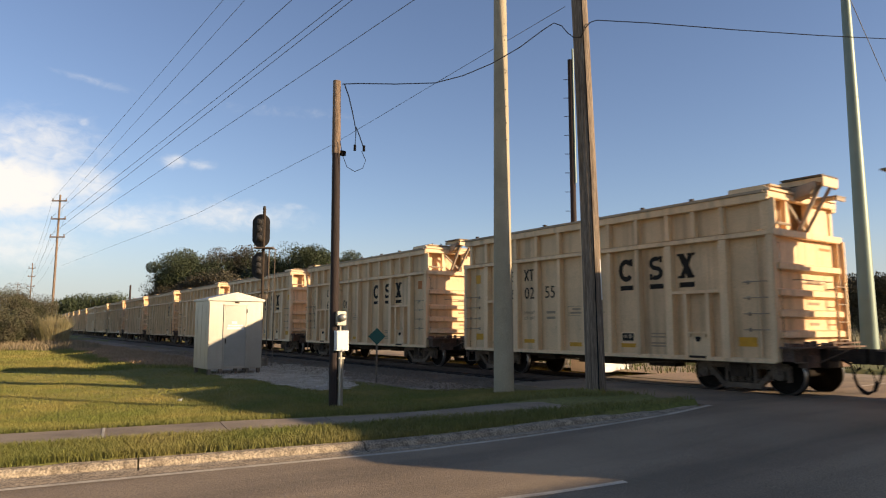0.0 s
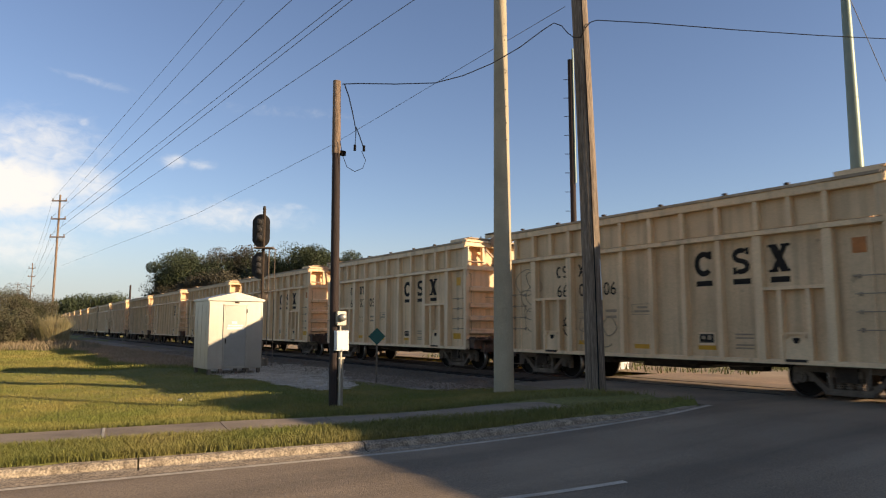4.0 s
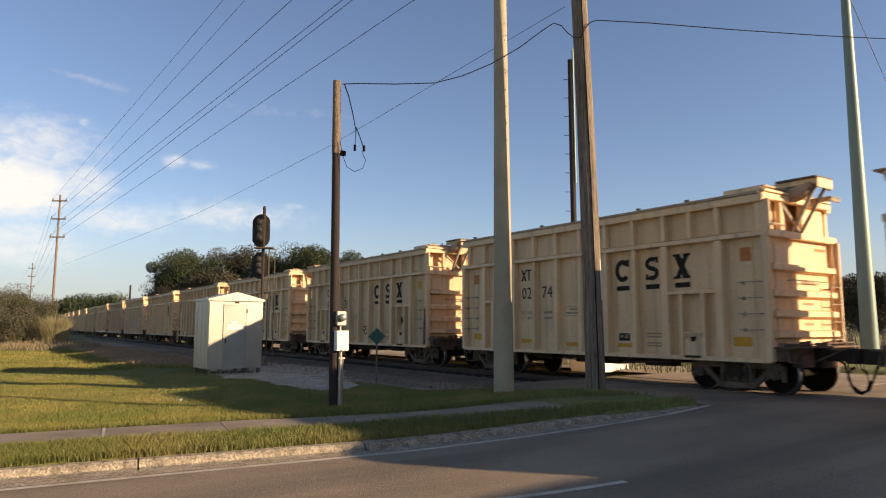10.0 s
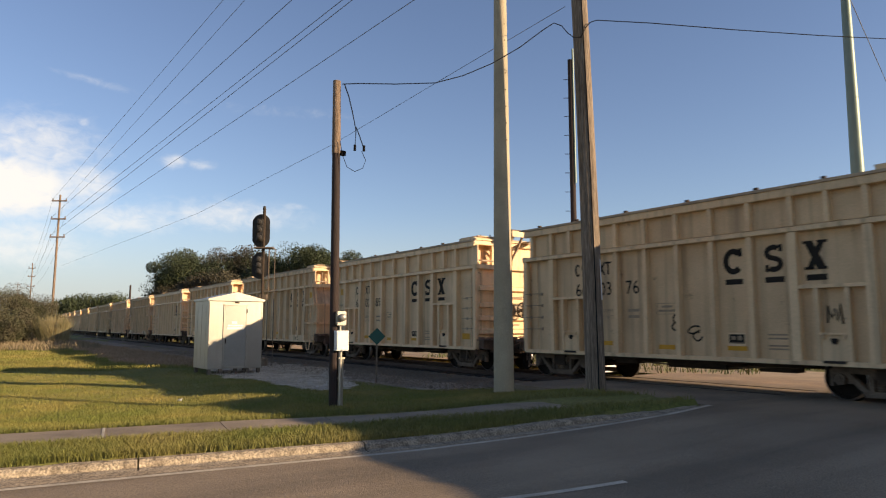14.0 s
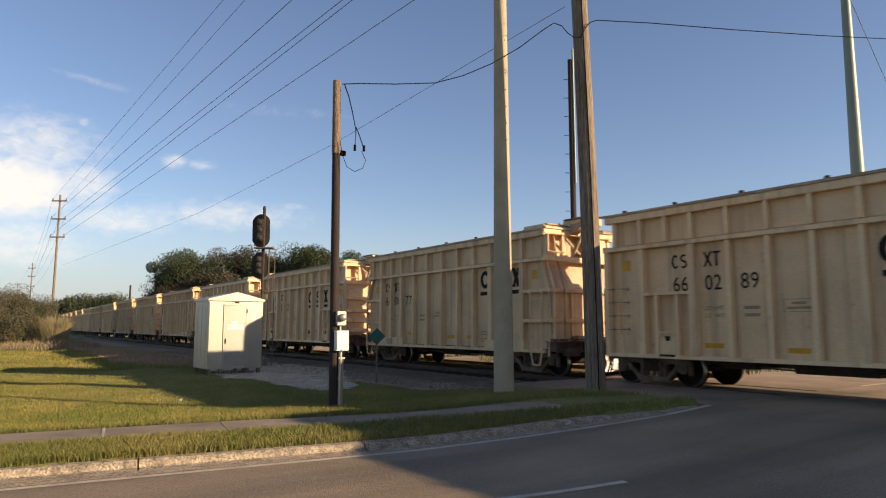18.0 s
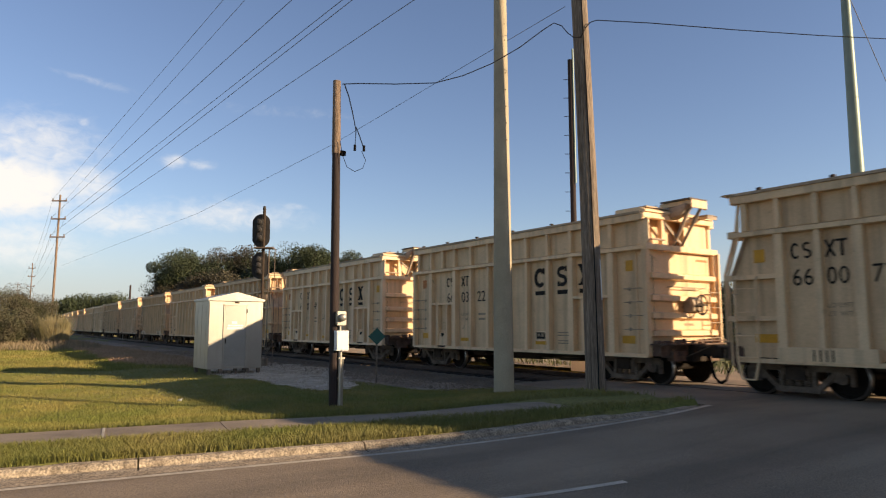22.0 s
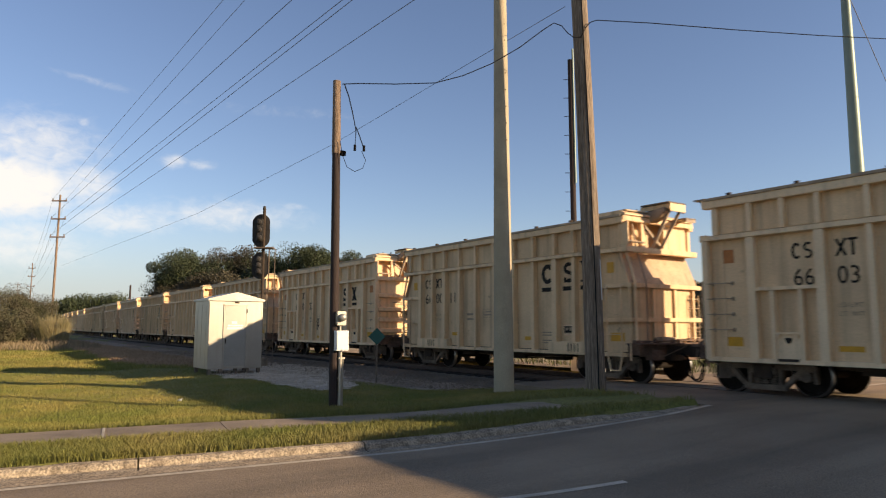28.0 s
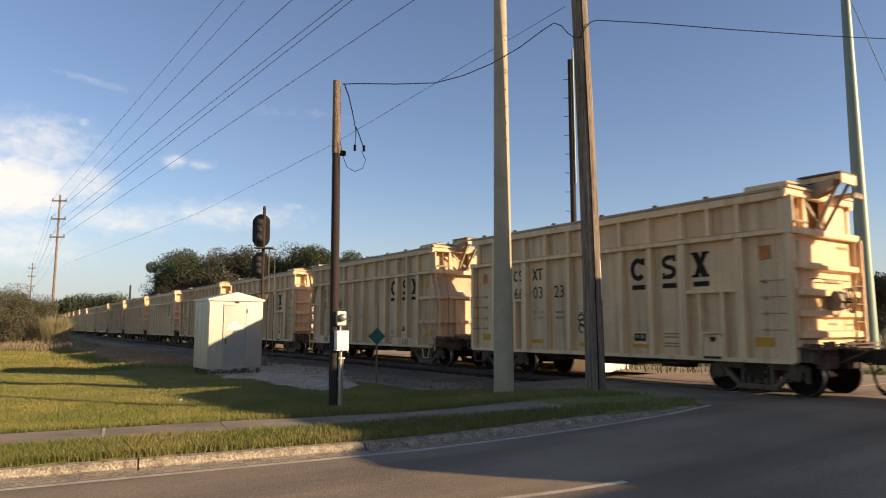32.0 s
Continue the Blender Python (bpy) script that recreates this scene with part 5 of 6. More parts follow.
def signal_box():
    b = thing("signal_cabinet", -7.68, 22.2, -0.08, 35.35, "silver sheet-metal railway signal cabinet with a gabled roof", "cabinet")
    W, D, H = 1.82, 1.62, 2.42
    part("cabinet_body", Kit().box((W / 2, D / 2, 0.14 + H / 2 - 0.07), (W, D, H - 0.14)), M_ALU, b, bevel=0.012)
    part("cabinet_roof", Kit().prism([(-0.05, H - 0.04), (W + 0.05, H - 0.04), (W + 0.05, H + 0.02), (W / 2, H + 0.26), (-0.05, H + 0.02)], -0.06, D + 0.06), M_ALU, b)
    d = part("cabinet_door", Kit().box((0.88, -0.012, 1.22), (0.72, 0.022, 2.0)), M_ALU_DOOR, b, "closed dull sheet-metal door", bevel=0.006)
    part("door_frame", Kit().box((0.50, -0.016, 1.22), (0.04, 0.03, 2.06)).box((1.26, -0.016, 1.22), (0.04, 0.03, 2.06)).box((0.88, -0.016, 2.25), (0.8, 0.03, 0.04)), M_ALU, d)
    for z in (0.5, 1.2, 2.05):
        part("hinge", Kit().rod((1.27, -0.04, z - 0.06), (1.27, -0.04, z + 0.06), 0.018, n=8), M_ALU, d)
    part("door_handle", Kit().box((0.56, -0.04, 1.05), (0.03, 0.03, 0.16)), M_UNDER, d)
    part("notice", Kit().box((0.88, -0.027, 1.56), (0.52, 0.004, 0.05)).box((0.88, -0.027, 1.47), (0.56, 0.004, 0.07)).box((0.84, -0.027, 1.66), (0.18, 0.004, 0.09)), M_BOXWHITE, d, "white stencilled bars")
    part("nameplate", Kit().box((0.92, -0.012, 2.33), (0.14, 0.02, 0.05)), M_UNDER, b)
    for x in (0.08, 0.45, 0.95, 1.35, W - 0.08):
        part("foot", Kit().box((x, 0.08, 0.06), (0.10, 0.12, 0.20)), M_FRAME, b)
    for y in (D - 0.1,):
        for x in (0.08, W - 0.08):
            part("foot", Kit().box((x, y, 0.06), (0.10, 0.12, 0.20)), M_FRAME, b)
    for x in (0.03, 1.79):
        part("seam", Kit().box((x, -0.003, 1.2), (0.03, 0.01, 2.1)), M_ALU, b)
    for i in range(3):
        part("seam", Kit().box((-0.002, 0.30 + i * 0.5, 1.2), (0.008, 0.025, 2.1)), M_ALU, b)


signal_box()


def rail_signal():
    x, y = -7.25, 27.0
    s = thing("railway_signal", x, y, ground_at(x, y), 0, "dark two-headed railway colour-light signal seen from behind", "railway signal")
    part("mast", Kit().rod((0, 0, -0.3), (0, 0, 6.3), 0.06, n=12), M_UNDER, s, smooth=True)
    part("finial", Kit().lathe([(0.0, 6.45), (0.06, 6.42), (0.07, 6.3)], 10, "z"), M_SIGNAL, s)
    for z, h, w in ((5.45, 0.68, 0.36), (4.02, 0.54, 0.34)):
        k = Kit()
        n = 24
        out = []
        for i in range(n):
            a = 2 * math.pi * i / n
            cx, cz = math.cos(a), math.sin(a)
            out.append((w * cx - 0.14, z + (h - w) * (1 if cz > 0 else -1) + w * cz))
        k.prism(out, 0.10, 0.12)
        hd = part("target", k, M_SIGNAL, s, "black oval backing plate")
        part("lamp_housing", Kit().box((-0.14, -0.02, z), (0.26, 0.24, h * 1.35)), M_SIGNAL, hd, bevel=0.03)
        for i in (-1, 0, 1):
            part("lamp_cap", Kit().lathe([(0.0, -0.26), (0.08, -0.24), (0.11, -0.14)], 12), M_SIGNAL, hd, at=pose(-0.14, 0, z + i * h * 0.45))
    part("platform", Kit().box((0.05, -0.05, 4.72), (0.75, 0.4, 0.05)).rod((0.30, -0.2, 3.0), (0.30, -0.2, 4.7), 0.015, n=6), M_FRAME, s)
    part("bracket", Kit().box((0.12, 0, 3.02), (0.5, 0.08, 0.06)).box((0.05, 0, 2.75), (0.3, 0.1, 0.2)), M_FRAME, s)
    part("ladder", Kit().rod((0.20, 0.1, 0), (0.20, 0.1, 4.7), 0.015, n=6).rod((0.45, 0.1, 0), (0.45, 0.1, 4.7), 0.015, n=6), M_FRAME, s)
    part("base", Kit().box((0, 0, 0.1), (0.5, 0.5, 0.5)), M_WALK, s, bevel=0.03)


rail_signal()


def diamond_sign():
    x, y = -1.86, 19.1
    s = thing("diamond_sign", x, y, ground_at(x, y), 6, "small green diamond marker sign on a thin post", "sign")
    part("post", Kit().box((0, 0.02, 0.5), (0.05, 0.03, 1.5)), M_FRAME, s)
    part("plate", Kit().prism([(-0.24, 1.30), (0, 1.06), (0.24, 1.30), (0, 1.54)], -0.012, 0.0), M_GREEN, s)


diamond_sign()
p = sight(231, 505, 150)
far_post = pole("far_post", p.x, p.y, 0.25, 0.2, p.z, M_WOOD_DK, "plain dark post far beyond the train", n=8)
k = Kit()
rng_ = random.Random(3)
for i in range(7):
    k.v.append((rng_.uniform(-0.07, 0.07), rng_.uniform(-0.05, 0.05), 0.01 + 0.03 * (i % 3)))
k.f = [(0, 1, 2), (2, 1, 3), (3, 4, 2), (4, 5, 3), (5, 6, 4), (6, 0, 2)]
tagged(part("litter", k, M_BOXWHITE, at=pose(-5.97, 15.55, zground(-5.97, 15.55) + 0.03)), "crumpled white paper litter on the lawn", "litter")


def white_cabinet():
    x, y = 5.35, 23.6
    b = thing("equipment_cabinet", x, y, -0.1, 35.35, "white-painted metal equipment cabinet beyond the tracks", "cabinet")
    part("cabinet_body", Kit().box((0.8, 0.6, 0.93), (1.75, 1.2, 1.94)), M_BOXWHITE, b, bevel=0.015)
    part("cabinet_roof", Kit().box((0.8, 0.6, 1.95), (1.85, 1.3, 0.08)), M_BOXWHITE, b, bevel=0.01)
    for o in (0.38, 1.22):
        d = part("cabinet_door", Kit().box((o, -0.01, 1.0), (0.78, 0.03, 1.6)), M_BOXWHITE, b, bevel=0.006)
        part("vent", Kit().box((o, -0.03, 0.45), (0.4, 0.012, 0.2)), M_GREY, d)


white_cabinet()


# ---------------- wires ----------------
def wire(name, pts, r, label, category="cable", sag=0.0, n=5):
    k = Kit()
    if len(pts) == 2:
        a, b = pts
        pts = [a.lerp(b, i / 16) - Vector((0, 0, 4 * sag * (i / 16) * (1 - i / 16))) for i in range(17)]
    k.tube(pts, r, n)
    m = M_CONDUCTOR if name in ("power_line", "guy_wire") else M_WIRE
    return tagged(part(name, k, m), label, category, "overhead wires")


def line_pole(px, depth, ytop, arms, r):
    top = sight(px + 4 * 75 / depth, ytop, depth)
    x, y = top.x, top.y
    root = thing("line_pole", x, y, ground_at(x, y), 0, "distant wooden power-line pole with three crossarms", "utility pole", "power-line poles")
    g = ground_at(x, y)
    part("shaft", Kit().rod((-0.1, 0, -0.3), (0, 0, top.z - g), r, r * 0.7, n=10), M_WOOD_PALE, root, smooth=True)
    ends = []
    for py in arms:
        z = sight(px, py, depth).z
        part("crossarm", Kit().box((0, -0.1, z - g), (1.7, 0.12, 0.14)), M_WOOD_PALE, root)
        for o in (-0.75, 0.75):
            part("insulator", once("insulator", lambda: Kit().rod((0, 0, 0), (0, 0, 0.22), 0.06, n=8).mesh("insulator", M_FRAME)), M_FRAME, root, at=pose(o, -0.1, z - g + 0.07))
            ends.append(Vector((x + o, y - 0.1, z + 0.2)))
    return ends


E1 = line_pole(103, 75, 345, (356, 388, 420), 0.145)
E2 = line_pole(56, 153, 466, (475, 490, 507), 0.14)
E3 = line_pole(31, 235, 500, (504, 514), 0.14)
for i, (a, e) in enumerate(zip(E1, ((400, 0), (430, 0), (513, 0), (606, 0), (620, 0), (736, 0)))):
    pa = ((113, 345), (110, 350), (118, 352), (118, 382), (116, 388), (116, 420))[i]
    d = Vector((e[0] - pa[0], e[1] - pa[1]))
    q = Vector(pa) + d * 1.6
    b = sight(q.x, q.y, 16)
    wire("power_line", [a, b + (b - a) * 0.35], 0.0135 if i > 1 else 0.009, "dark overhead power line against the sky")
for a, b in zip(E1, E2):
    wire("power_line", [a, b], 0.010, "dark overhead power line against the sky", sag=1.2)
for a, b in zip(E2, E3 + E3[-2:]):
    wire("power_line", [a, b], 0.010, "dark overhead power line against the sky", sag=1.2)
wire("guy_wire", [sight(110, 470, 75), sight(350, 378, 40), sight(585, 258, 24), sight(780, 142, 18.5), sight(1000, 12, 15.0)], 0.007, "thin overhead wire to the wooden pole")
wire("service_cable", [sight(606, 149, 13.7), sight(640, 148, 13.75), sight(700, 149, 13.85), sight(770, 147, 14.0), sight(820, 134, 14.2), sight(870, 113, 14.35), sight(920, 84, 14.5), sight(960, 54, 14.65), sight(980, 41, 14.7), sight(994, 46, 14.7), sight(1004, 58, 14.72), sight(1016, 67, 14.72), sight(1028, 66, 14.74), sight(1036, 50, 14.8), sight(1044, 40, 14.8), sight(1056, 36, 14.8), sight(1150, 41, 15.0), sight(1300, 53, 15.5), sight(1450, 63, 16.2), sight(1568, 69, 17.0), sight(1800, 75, 19.0)], 0.0115, "black service cable slung between the poles")
wire("drop_cable", [sight(610, 150, 13.65), sight(617, 170, 13.6), sight(624, 200, 13.6), sight(630, 232, 13.6), sight(628, 264, 13.6)], 0.012, "black drop cable hanging from the meter pole", n=6)
wire("drop_cable", [sight(630, 225, 13.62), sight(636, 240, 13.62), sight(644, 264, 13.62)], 0.012, "black drop cable hanging from the meter pole", n=6)
wire("drop_cable", [sight(602, 250, 13.6), sight(606, 275, 13.6), sight(614, 296, 13.6), sight(628, 304, 13.6), sight(642, 298, 13.6), sight(647, 284, 13.6), sight(640, 268, 13.6)], 0.007, "thin looped cable hanging from the meter pole", n=6)
for px, py in ((628, 262), (644, 263)):
    p = sight(px, py, 13.6)
    tagged(part("cable_clamp", Kit().rod((0, 0, -0.06), (0, 0, 0.06), 0.028, n=8), M_WIRE, at=Matrix.Translation(p)), "black cable clamp on a hanging drop cable", "clamp")
wire("power_line", [sight(1505, 0, 19.0), sight(1540, 80, 24), sight(1575, 160, 30)], 0.012, "dark overhead power line against the sky")


# ---------------- trees and growth ----------------
def leaf_cloud(seed, blobs, n, size, flat=0.8):
    """Corners of n leaf quads scattered through round clumps."""
    rng = np.random.default_rng(seed)
    at = np.array([(*c, r) for c, r in blobs])[rng.integers(0, len(blobs), n)]
    d = rng.normal(size=(n, 3))
    d /= np.linalg.norm(d, axis=1)[:, None]
    d *= (0.25 + 0.8 * rng.random(n) ** 0.6)[:, None]
    p = at[:, :3] + d * at[:, 3:] * np.array((1, 1, flat))
    a, b = rng.normal(size=(2, n, 3))
    s = (size * rng.uniform(0.5, 1.3, n))[:, None]
    a *= s / np.linalg.norm(a, axis=1)[:, None]
    b *= s / np.linalg.norm(b, axis=1)[:, None]
    return np.stack((p + a, p + b, p - a * 0.8, p - b * 0.7), axis=1).reshape(-1, 3)


def leaf_mesh(name, corners, material):
    me = bpy.data.meshes.new(name)
    n = len(corners)
    me.vertices.add(n)
    me.vertices.foreach_set("co", corners.astype(np.float32).ravel())
    me.loops.add(n)
    me.loops.foreach_set("vertex_index", np.arange(n, dtype=np.int32))
    me.polygons.add(n // 4)
    me.polygons.foreach_set("loop_start", np.arange(0, n, 4, dtype=np.int32))
    me.update(calc_edges=True)
    me.materials.append(material)
    return me


def tree(name, x, y, h, w, seed, leaf, label, n=1600, size=0.26, low=0.25, group="trees along the line"):
    rng = random.Random(seed)
    z = ground_at(x, y)
    root = thing(name, x, y, z, 0, label, "tree", group)
    tips, k = [], Kit()
    k.tube([(0, 0, -0.3), (rng.uniform(-.1, .1), 0, h * 0.2), (rng.uniform(-.3, .3), rng.uniform(-.3, .3), h * 0.45)], 0.035 * h * 0.5, 7)
    part("trunk", k, M_BARK, root, smooth=True)
    for i in range(7):
        a = i * 2.4 + rng.uniform(-0.4, 0.4)
        rr = w * rng.uniform(0.25, 0.5)
        zz = h * rng.uniform(0.45, 0.88)
        tip = Vector((math.cos(a) * rr, math.sin(a) * rr, zz))
        k = Kit().rod((0, 0, h * rng.uniform(0.15, 0.4)), tip, 0.012 * h, 0.004 * h, n=5)
        part("limb", k, M_BARK, root)
        tips.append((tip, w * rng.uniform(0.16, 0.27)))
    for i in range(34):
        a = rng.uniform(0, 6.28)
        rr = w * 0.5 * rng.uniform(0.05, 0.78)
        tips.append((Vector((math.cos(a) * rr, math.sin(a) * rr, h * rng.uniform(low + 0.05, 0.9))), w * rng.uniform(0.13, 0.24)))
    part("crown", leaf_mesh("crown", leaf_cloud(seed, tips, n, size), leaf), leaf, root)
    return root


def plant_trees():
    dark = "dark green broad-leaved tree behind the train"
    bare = "brownish half-bare winter tree behind the train"
    rows = [(314, 456, 92, 6, M_LEAF, dark), (318, 446, 95, 11, M_LEAF, dark), (350, 449, 90, 10, M_LEAF, dark), (385, 438, 96, 8, M_LEAF_BR, bare), (415, 432, 92, 8, M_LEAF_BR, bare), (445, 445, 97, 8, M_LEAF_BR, bare), (485, 455, 90, 10, M_LEAF, dark), (525, 436, 92, 9, M_LEAF, dark), (552, 430, 88, 8, M_LEAF, dark), (585, 446, 94, 9, M_LEAF, dark), (622, 444, 90, 9, M_LEAF, dark), (660, 444, 92, 6, M_LEAF, dark), (705, 470, 90, 8, M_LEAF, dark), (760, 480, 90, 8, M_LEAF_BR, bare), (820, 480, 90, 8, M_LEAF, dark),
            (300, 490, 90, 7, M_LEAF_BR, bare), (410, 480, 84, 8, M_LEAF_BR, bare), (350, 490, 84, 7, M_LEAF_BR, bare)]
    for i, (px, py, d, w, lf, lb) in enumerate(rows):
        p = sight(px, py, d)
        tree("tree", p.x, p.y, p.z - ground_at(p.x, p.y), w, 10 + i, lf, lb, n=40000, size=0.11, low=0.1)
    for i, (px, py, d, w) in enumerate(((125, 527, 190, 12), (150, 524, 200, 14), (178, 522, 195, 14), (203, 524, 200, 12), (235, 535, 220, 12))):
        p = sight(px, py, d)
        tree("tree", p.x, p.y, p.z - ground_at(p.x, p.y), w, 60 + i, M_LEAF, "far dark green tree beyond the line", n=9000, size=0.24)
    for i, px in enumerate(range(880, 1900, 55)):
        d = 62 + 9 * ((i * 7) % 3)
        low_one = 1270 < px < 1400
        p = sight(px + 40 * (1400 < px < 1450), 532 if low_one else 486 + 6 * ((i * 5) % 4), d)
        open_view = 1430 < px < 1640
        tree("tree", p.x, p.y, max(2, p.z - ground_at(p.x, p.y)), 4.5 if low_one else 6, 80 + i, M_LEAF if i % 3 else M_LEAF_BR, dark if i % 3 else bare, n=50000 if open_view else 9000, size=0.085 if open_view else 0.16, low=0.0)


plant_trees()


def shrub(x, y, h, w, seed, leaf, label, n=1500, size=0.14):
    rng = random.Random(seed)
    root = thing("shrub", x, y, ground_at(x, y), 0, label, "shrub", "shrubs at the lawn's edge")
    for i in range(7):
        a = rng.uniform(0, 6.28)
        k = Kit().rod((rng.uniform(-.2, .2), rng.uniform(-.2, .2), -0.1), (math.cos(a) * w * 0.35, math.sin(a) * w * 0.35, h * rng.uniform(0.5, 0.9)), 0.04, 0.01, n=5)
        part("stem", k, M_BARK, root)
    blobs = []
    for i in range(12):
        a, rr = rng.uniform(0, 6.28), w * 0.42 * rng.random() ** 0.5
        blobs.append((Vector((math.cos(a) * rr, math.sin(a) * rr, h * rng.uniform(0.2, 0.82))), w * rng.uniform(0.14, 0.24)))
    part("foliage", leaf_mesh("foliage", leaf_cloud(seed, blobs, n, size), leaf), leaf, root)


def plant_shrubs():
    for i, (px, py, d, w) in enumerate(((-40, 480, 66, 8), (-5, 494, 70, 8), (22, 512, 68, 6), (48, 520, 72, 6), (64, 536, 74, 5), (30, 548, 62, 5), (-10, 540, 60, 6), (8, 560, 58, 4), (52, 556, 64, 4))):
        p = sight(px, py, d)
        shrub(p.x, p.y, max(1.5, p.z - ground_at(p.x, p.y)), w, 200 + i, M_SHRUB, "tangled brown-green winter shrub at the lawn's edge", n=20000, size=0.06)


plant_shrubs()


def blades(name, spots, material, label, category, hmin, hmax, wid, lean, seed):
    """One mesh of many upright blades at (x, y, z)."""
    rng = random.Random(seed)
    vs, fs = [], []
    for x, y, z, sc in spots:
        h = rng.uniform(hmin, hmax) * sc
        a = rng.uniform(0, 6.28)
        c, s = math.cos(a) * wid, math.sin(a) * wid
        lx, ly = rng.gauss(0, lean) * h, rng.gauss(0, lean) * h
        o = len(vs)
        vs += [(x - c, y - s, z - 0.02), (x + c, y + s, z - 0.02), (x + lx * 0.4 + c * 0.7, y + ly * 0.4 + s * 0.7, z + h * 0.55), (x + lx * 0.4 - c * 0.7, y + ly * 0.4 - s * 0.7, z + h * 0.55), (x + lx, y + ly, z + h)]
        fs += [(o, o + 1, o + 2, o + 3), (o + 3, o + 2, o + 4)]
    me = bpy.data.meshes.new(name)
    me.from_pydata(vs, [], fs)
    me.materials.append(material)
    return tagged(part(name, me, material), label, category, kind="stuff")


def growth():
    rng = random.Random(5)
    spots, verge = [], []
    tries = 0
    while len(spots) < 170000 and tries < 1000000:
        tries += 1
        v = rng.random()
        y = 7.6 + 22 * v * v
        x = rng.uniform(-0.70, 0.42) * y
        d = side_of_road(x, y)
        sl, ul = x * CT - y * ST, du(x, y)
        if d < 0.16 or ul < 2.2 or lime(sl, ul) or weedy(sl, ul) or (ul < 4.6 and grit(sl, ul)):
            continue
        e0, e1 = walk_edges(x)
        if x > 0.8 and rng.random() < 0.55 * smooth(0.8, 3.0, x) + 0.4 * noise.noise(Vector((x * 1.3, y * 1.3, 44))):
            continue
        rag = 0.09 * noise.noise(Vector((x * 2.2, y * 2.2, 31)))
        if e0 + rag + 0.03 < d < e1 - rag - 0.03 and x < 4.4:
            continue
        if d < e0 + 0.1 or e1 - 0.1 < d < e1 + 0.25:
            verge.append((x, y, ground_at(x, y), 1.0))
        else:
            spots.append((x, y, ground_at(x, y), 0.75 + 0.5 * max(0.0, noise.noise(Vector((x * 0.5, y * 0.5, 4))))))
    blades("verge_grass", verge, M_LUSH, "uncut green grass along the kerb and sidewalk edges", "grass", 0.03, 0.12, 0.005, 0.5, 16)
    blades("lawn", spots, M_BLADE, "short mown winter lawn, green to straw", "grass", 0.025, 0.075, 0.0045, 0.45, 6)
    spots = []
    while len(spots) < 60000:
        y = rng.uniform(26, 62)
        x = rng.uniform(-0.72, -0.2) * y
        if du(x, y) < 5.0 + 1.0 * noise.noise(Vector((x * .2, y * .2, 3))) or lime(x * CT - y * ST, du(x, y)) or weedy(x * CT - y * ST, du(x, y)):
            continue
        spots.append((x, y, ground_at(x, y), 1.0))
    blades("far_lawn", spots, M_BLADE, "mown lawn running back to the shrubs", "grass", 0.05, 0.16, 0.012, 0.4, 12)
    spots = []
    for i in range(16000):
        y = rng.uniform(46, 76)
        x = -0.66 * y + rng.uniform(0, 0.42) * y
        if du(x, y) < 6:
            continue
        spots.append((x, y, ground_at(x, y), 1.0))
    blades("tall_grass", spots, M_DRY, "dry brown tall grass at the lawn's far edge", "grass", 0.2, 0.65, 0.018, 0.3, 7)
    spots = []
    for i in range(60000):
        s, u = -26 - 72 * rng.random() ** 1.3, rng.uniform(4.2, 8.9)
        if not weedy(s, u):
            continue
        p = track(s, -HALF - u)
        spots.append((p.x, p.y, ground_at(p.x, p.y), 1.0))
    blades("weeds", spots, M_WEED, "low brown weeds between the lawn and the track", "grass", 0.05, 0.22, 0.011, 0.6, 8)
    spots = []
    for i in range(13000):
        s, y = rng.uniform(-29, 25), rng.uniform(3.7, 11)
        if s > -11 and (y < 9 or i % 3):
            continue
        if noise.noise(Vector((s * 0.4, y * 0.4, 21))) < -0.12:
            continue
        p = track(s, y)
        spots.append((p.x, p.y, ground_at(p.x, p.y), 1.0))
    blades("far_grass", spots, M_RANK_SHADED, "rank green grass beyond the tracks", "grass", 0.12, 0.42, 0.02, 0.35, 9)
    spots = []
    for i in range(5200):
        y = rng.uniform(43, 49)
        x = rng.uniform(0.55, 0.78) * y
        spots.append((x, y, ground_at(x, y), 0.75 + 0.4 * noise.noise(Vector((x * 0.4, y * 0.4, 8)))))
    blades("pale_stalks", spots, M_STRAW, "tall bleached dry stalks beyond the crossing", "grass", 0.7, 1.9, 0.022, 0.10, 19)
    c = sight(97, 575, 62)
    root = thing("reed_clump", c.x, c.y, ground_at(c.x, c.y), 0, "tall yellow-green reed clump beside the line", "reeds")
    vs, fs = [], []
    for i in range(800):
        a, r = rng.uniform(0, 6.28), 0.95 * rng.random() ** 0.5
        bx, by = r * math.cos(a), r * math.sin(a)
        h = rng.uniform(1.0, 3.0) * (1 - 0.15 * r)
        lx, ly = bx * 0.5 + rng.gauss(0, 0.2), by * 0.75 + rng.gauss(0, 0.2)
        o = len(vs)
        vs += [(bx - 0.045, by, -0.1), (bx + 0.045, by, -0.1), (bx + lx * 0.5 + 0.04, by + ly * 0.5, h * 0.6), (bx + lx * 0.5 - 0.04, by + ly * 0.5, h * 0.6), (bx + lx, by + ly, h)]
        fs += [(o, o + 1, o + 2, o + 3), (o + 3, o + 2, o + 4)]
    me = bpy.data.meshes.new("foliage")
    me.from_pydata(vs, [], fs)
    me.materials.append(M_REED)
    part("foliage", me, M_REED, root)


growth()


# ---------------- what moves ----------------
def travel(t):
    """Metres that the train has gone since the start."""
    return 0.216 + 3.7917 * t + 0.00843 * t * t


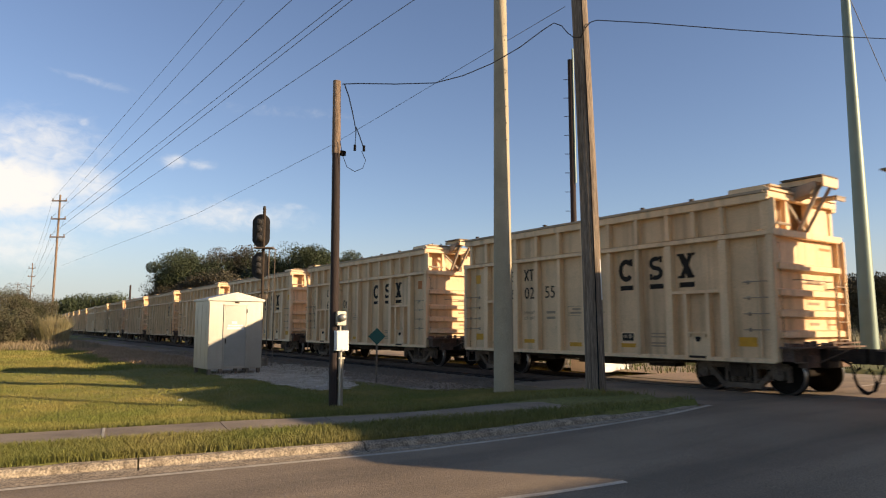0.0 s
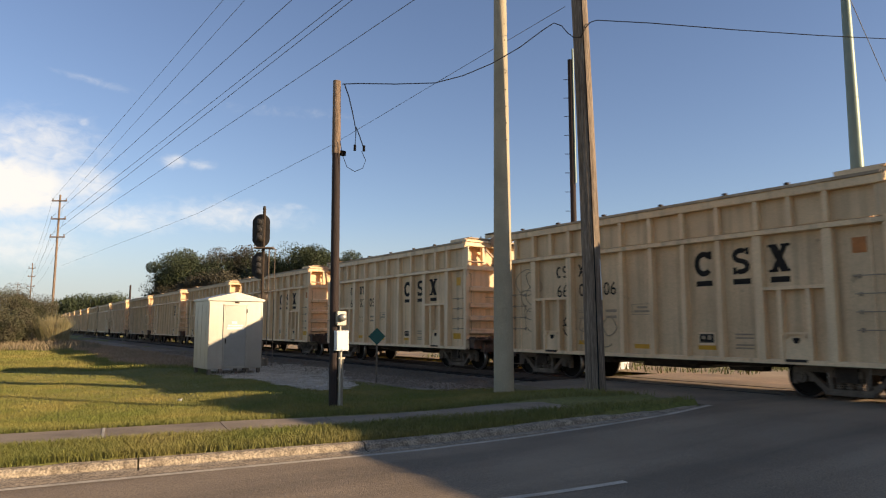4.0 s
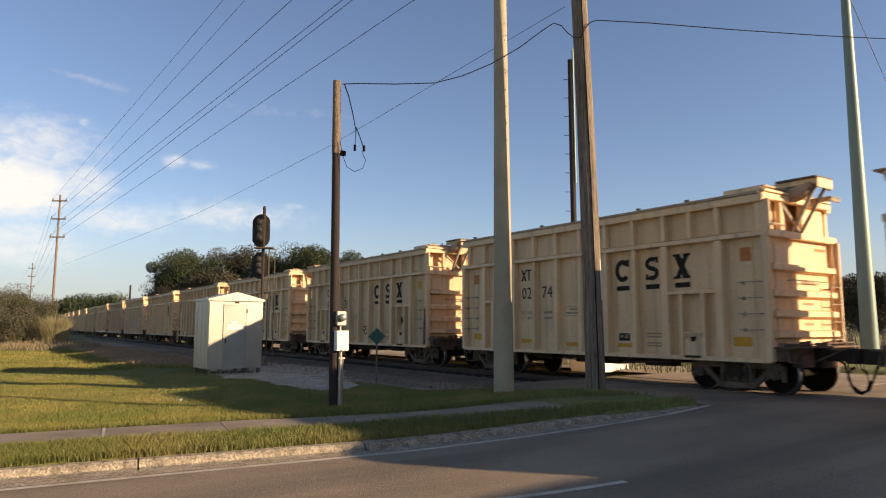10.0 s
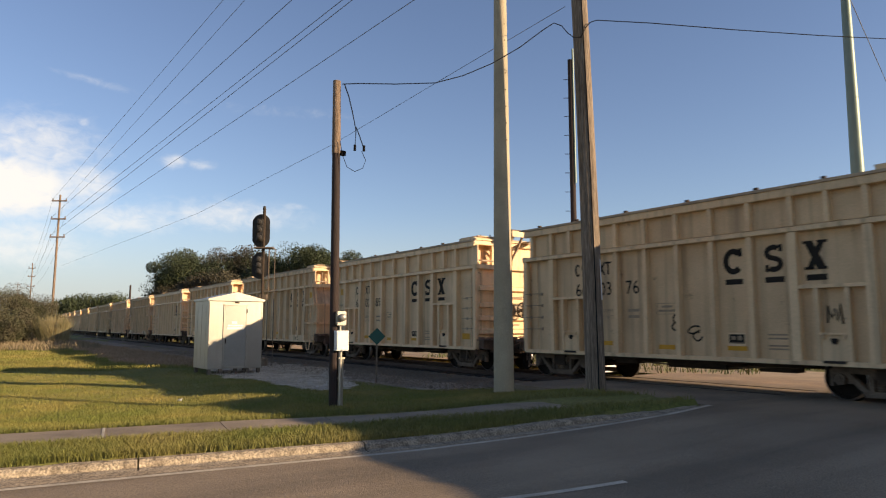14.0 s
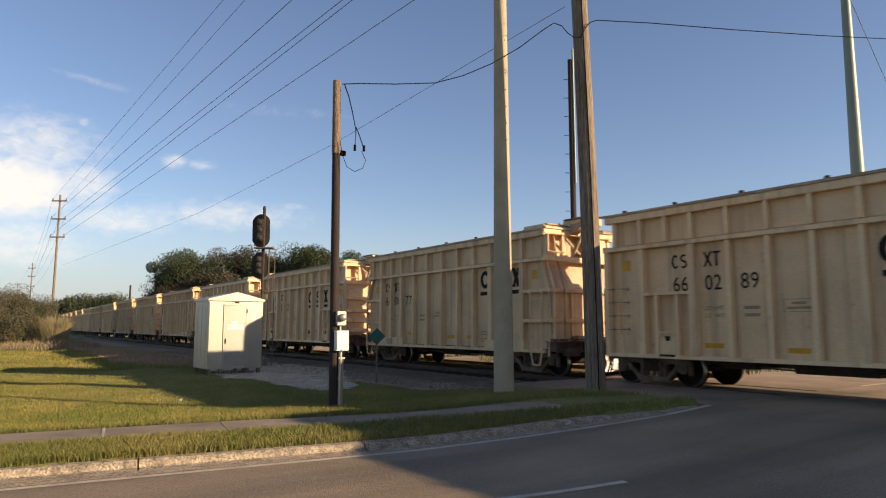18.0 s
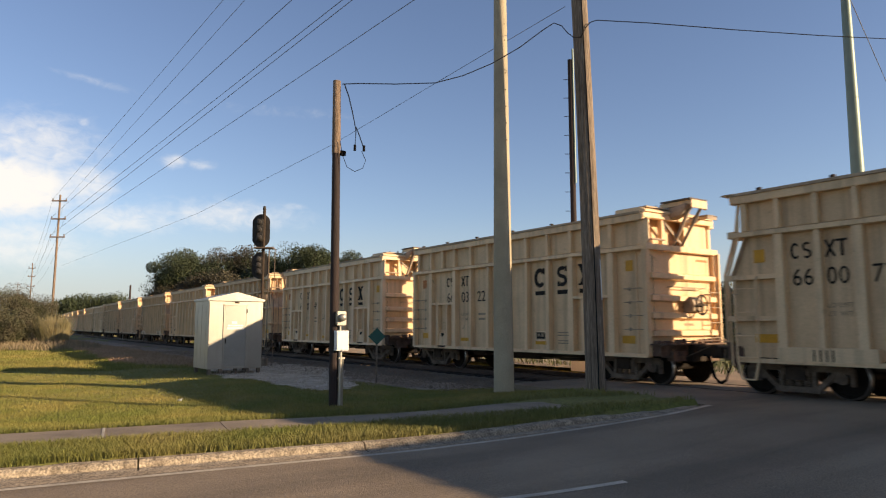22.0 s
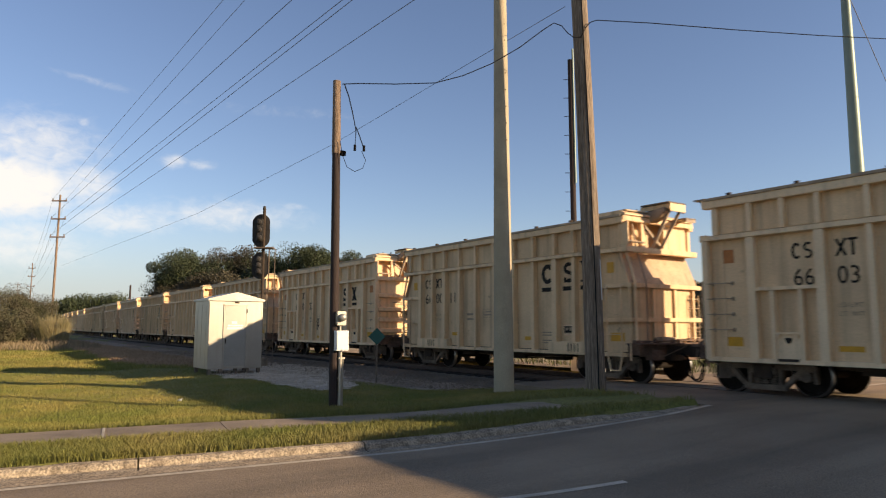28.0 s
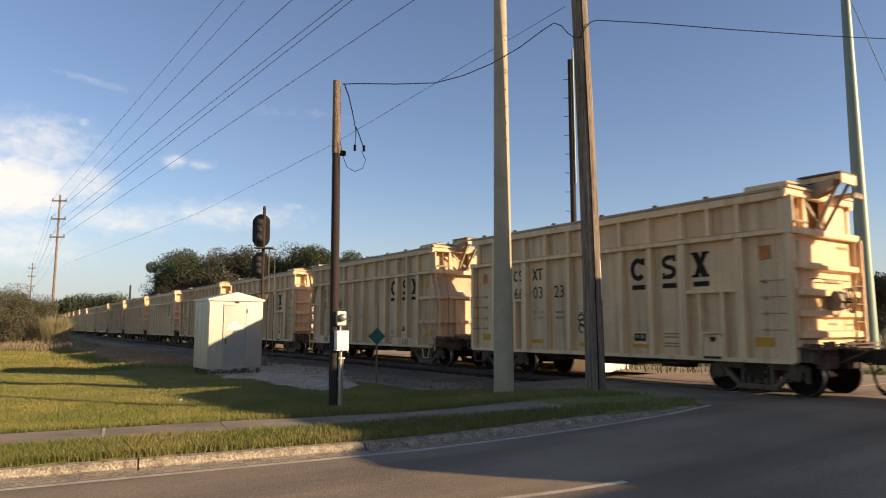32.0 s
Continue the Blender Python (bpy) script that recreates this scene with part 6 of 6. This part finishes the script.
def motions():
    for n, car, wheels in CARS:
        rows = []
        for i in range(0, 33, 2):
            s = START - n * PITCH + travel(i) + SLACK.get(n, 0.0)
            p = track(s)
            rows.append((float(i), pose(p.x, p.y, 0, 0, 0, heading(s))))
        walk(car, rows)
    for n, car, wheels in CARS:
        for w in wheels:
            x, z = w.matrix_basis.translation.x, w.matrix_basis.translation.z
            rows = []
            for i in range(0, 961, 4):
                t = i / 30
                rows.append((t, pose(x, 0, z, 0, math.degrees(travel(t) / 0.425), 0)))
            if -3 <= n <= 12:
                walk(w, rows)


motions()
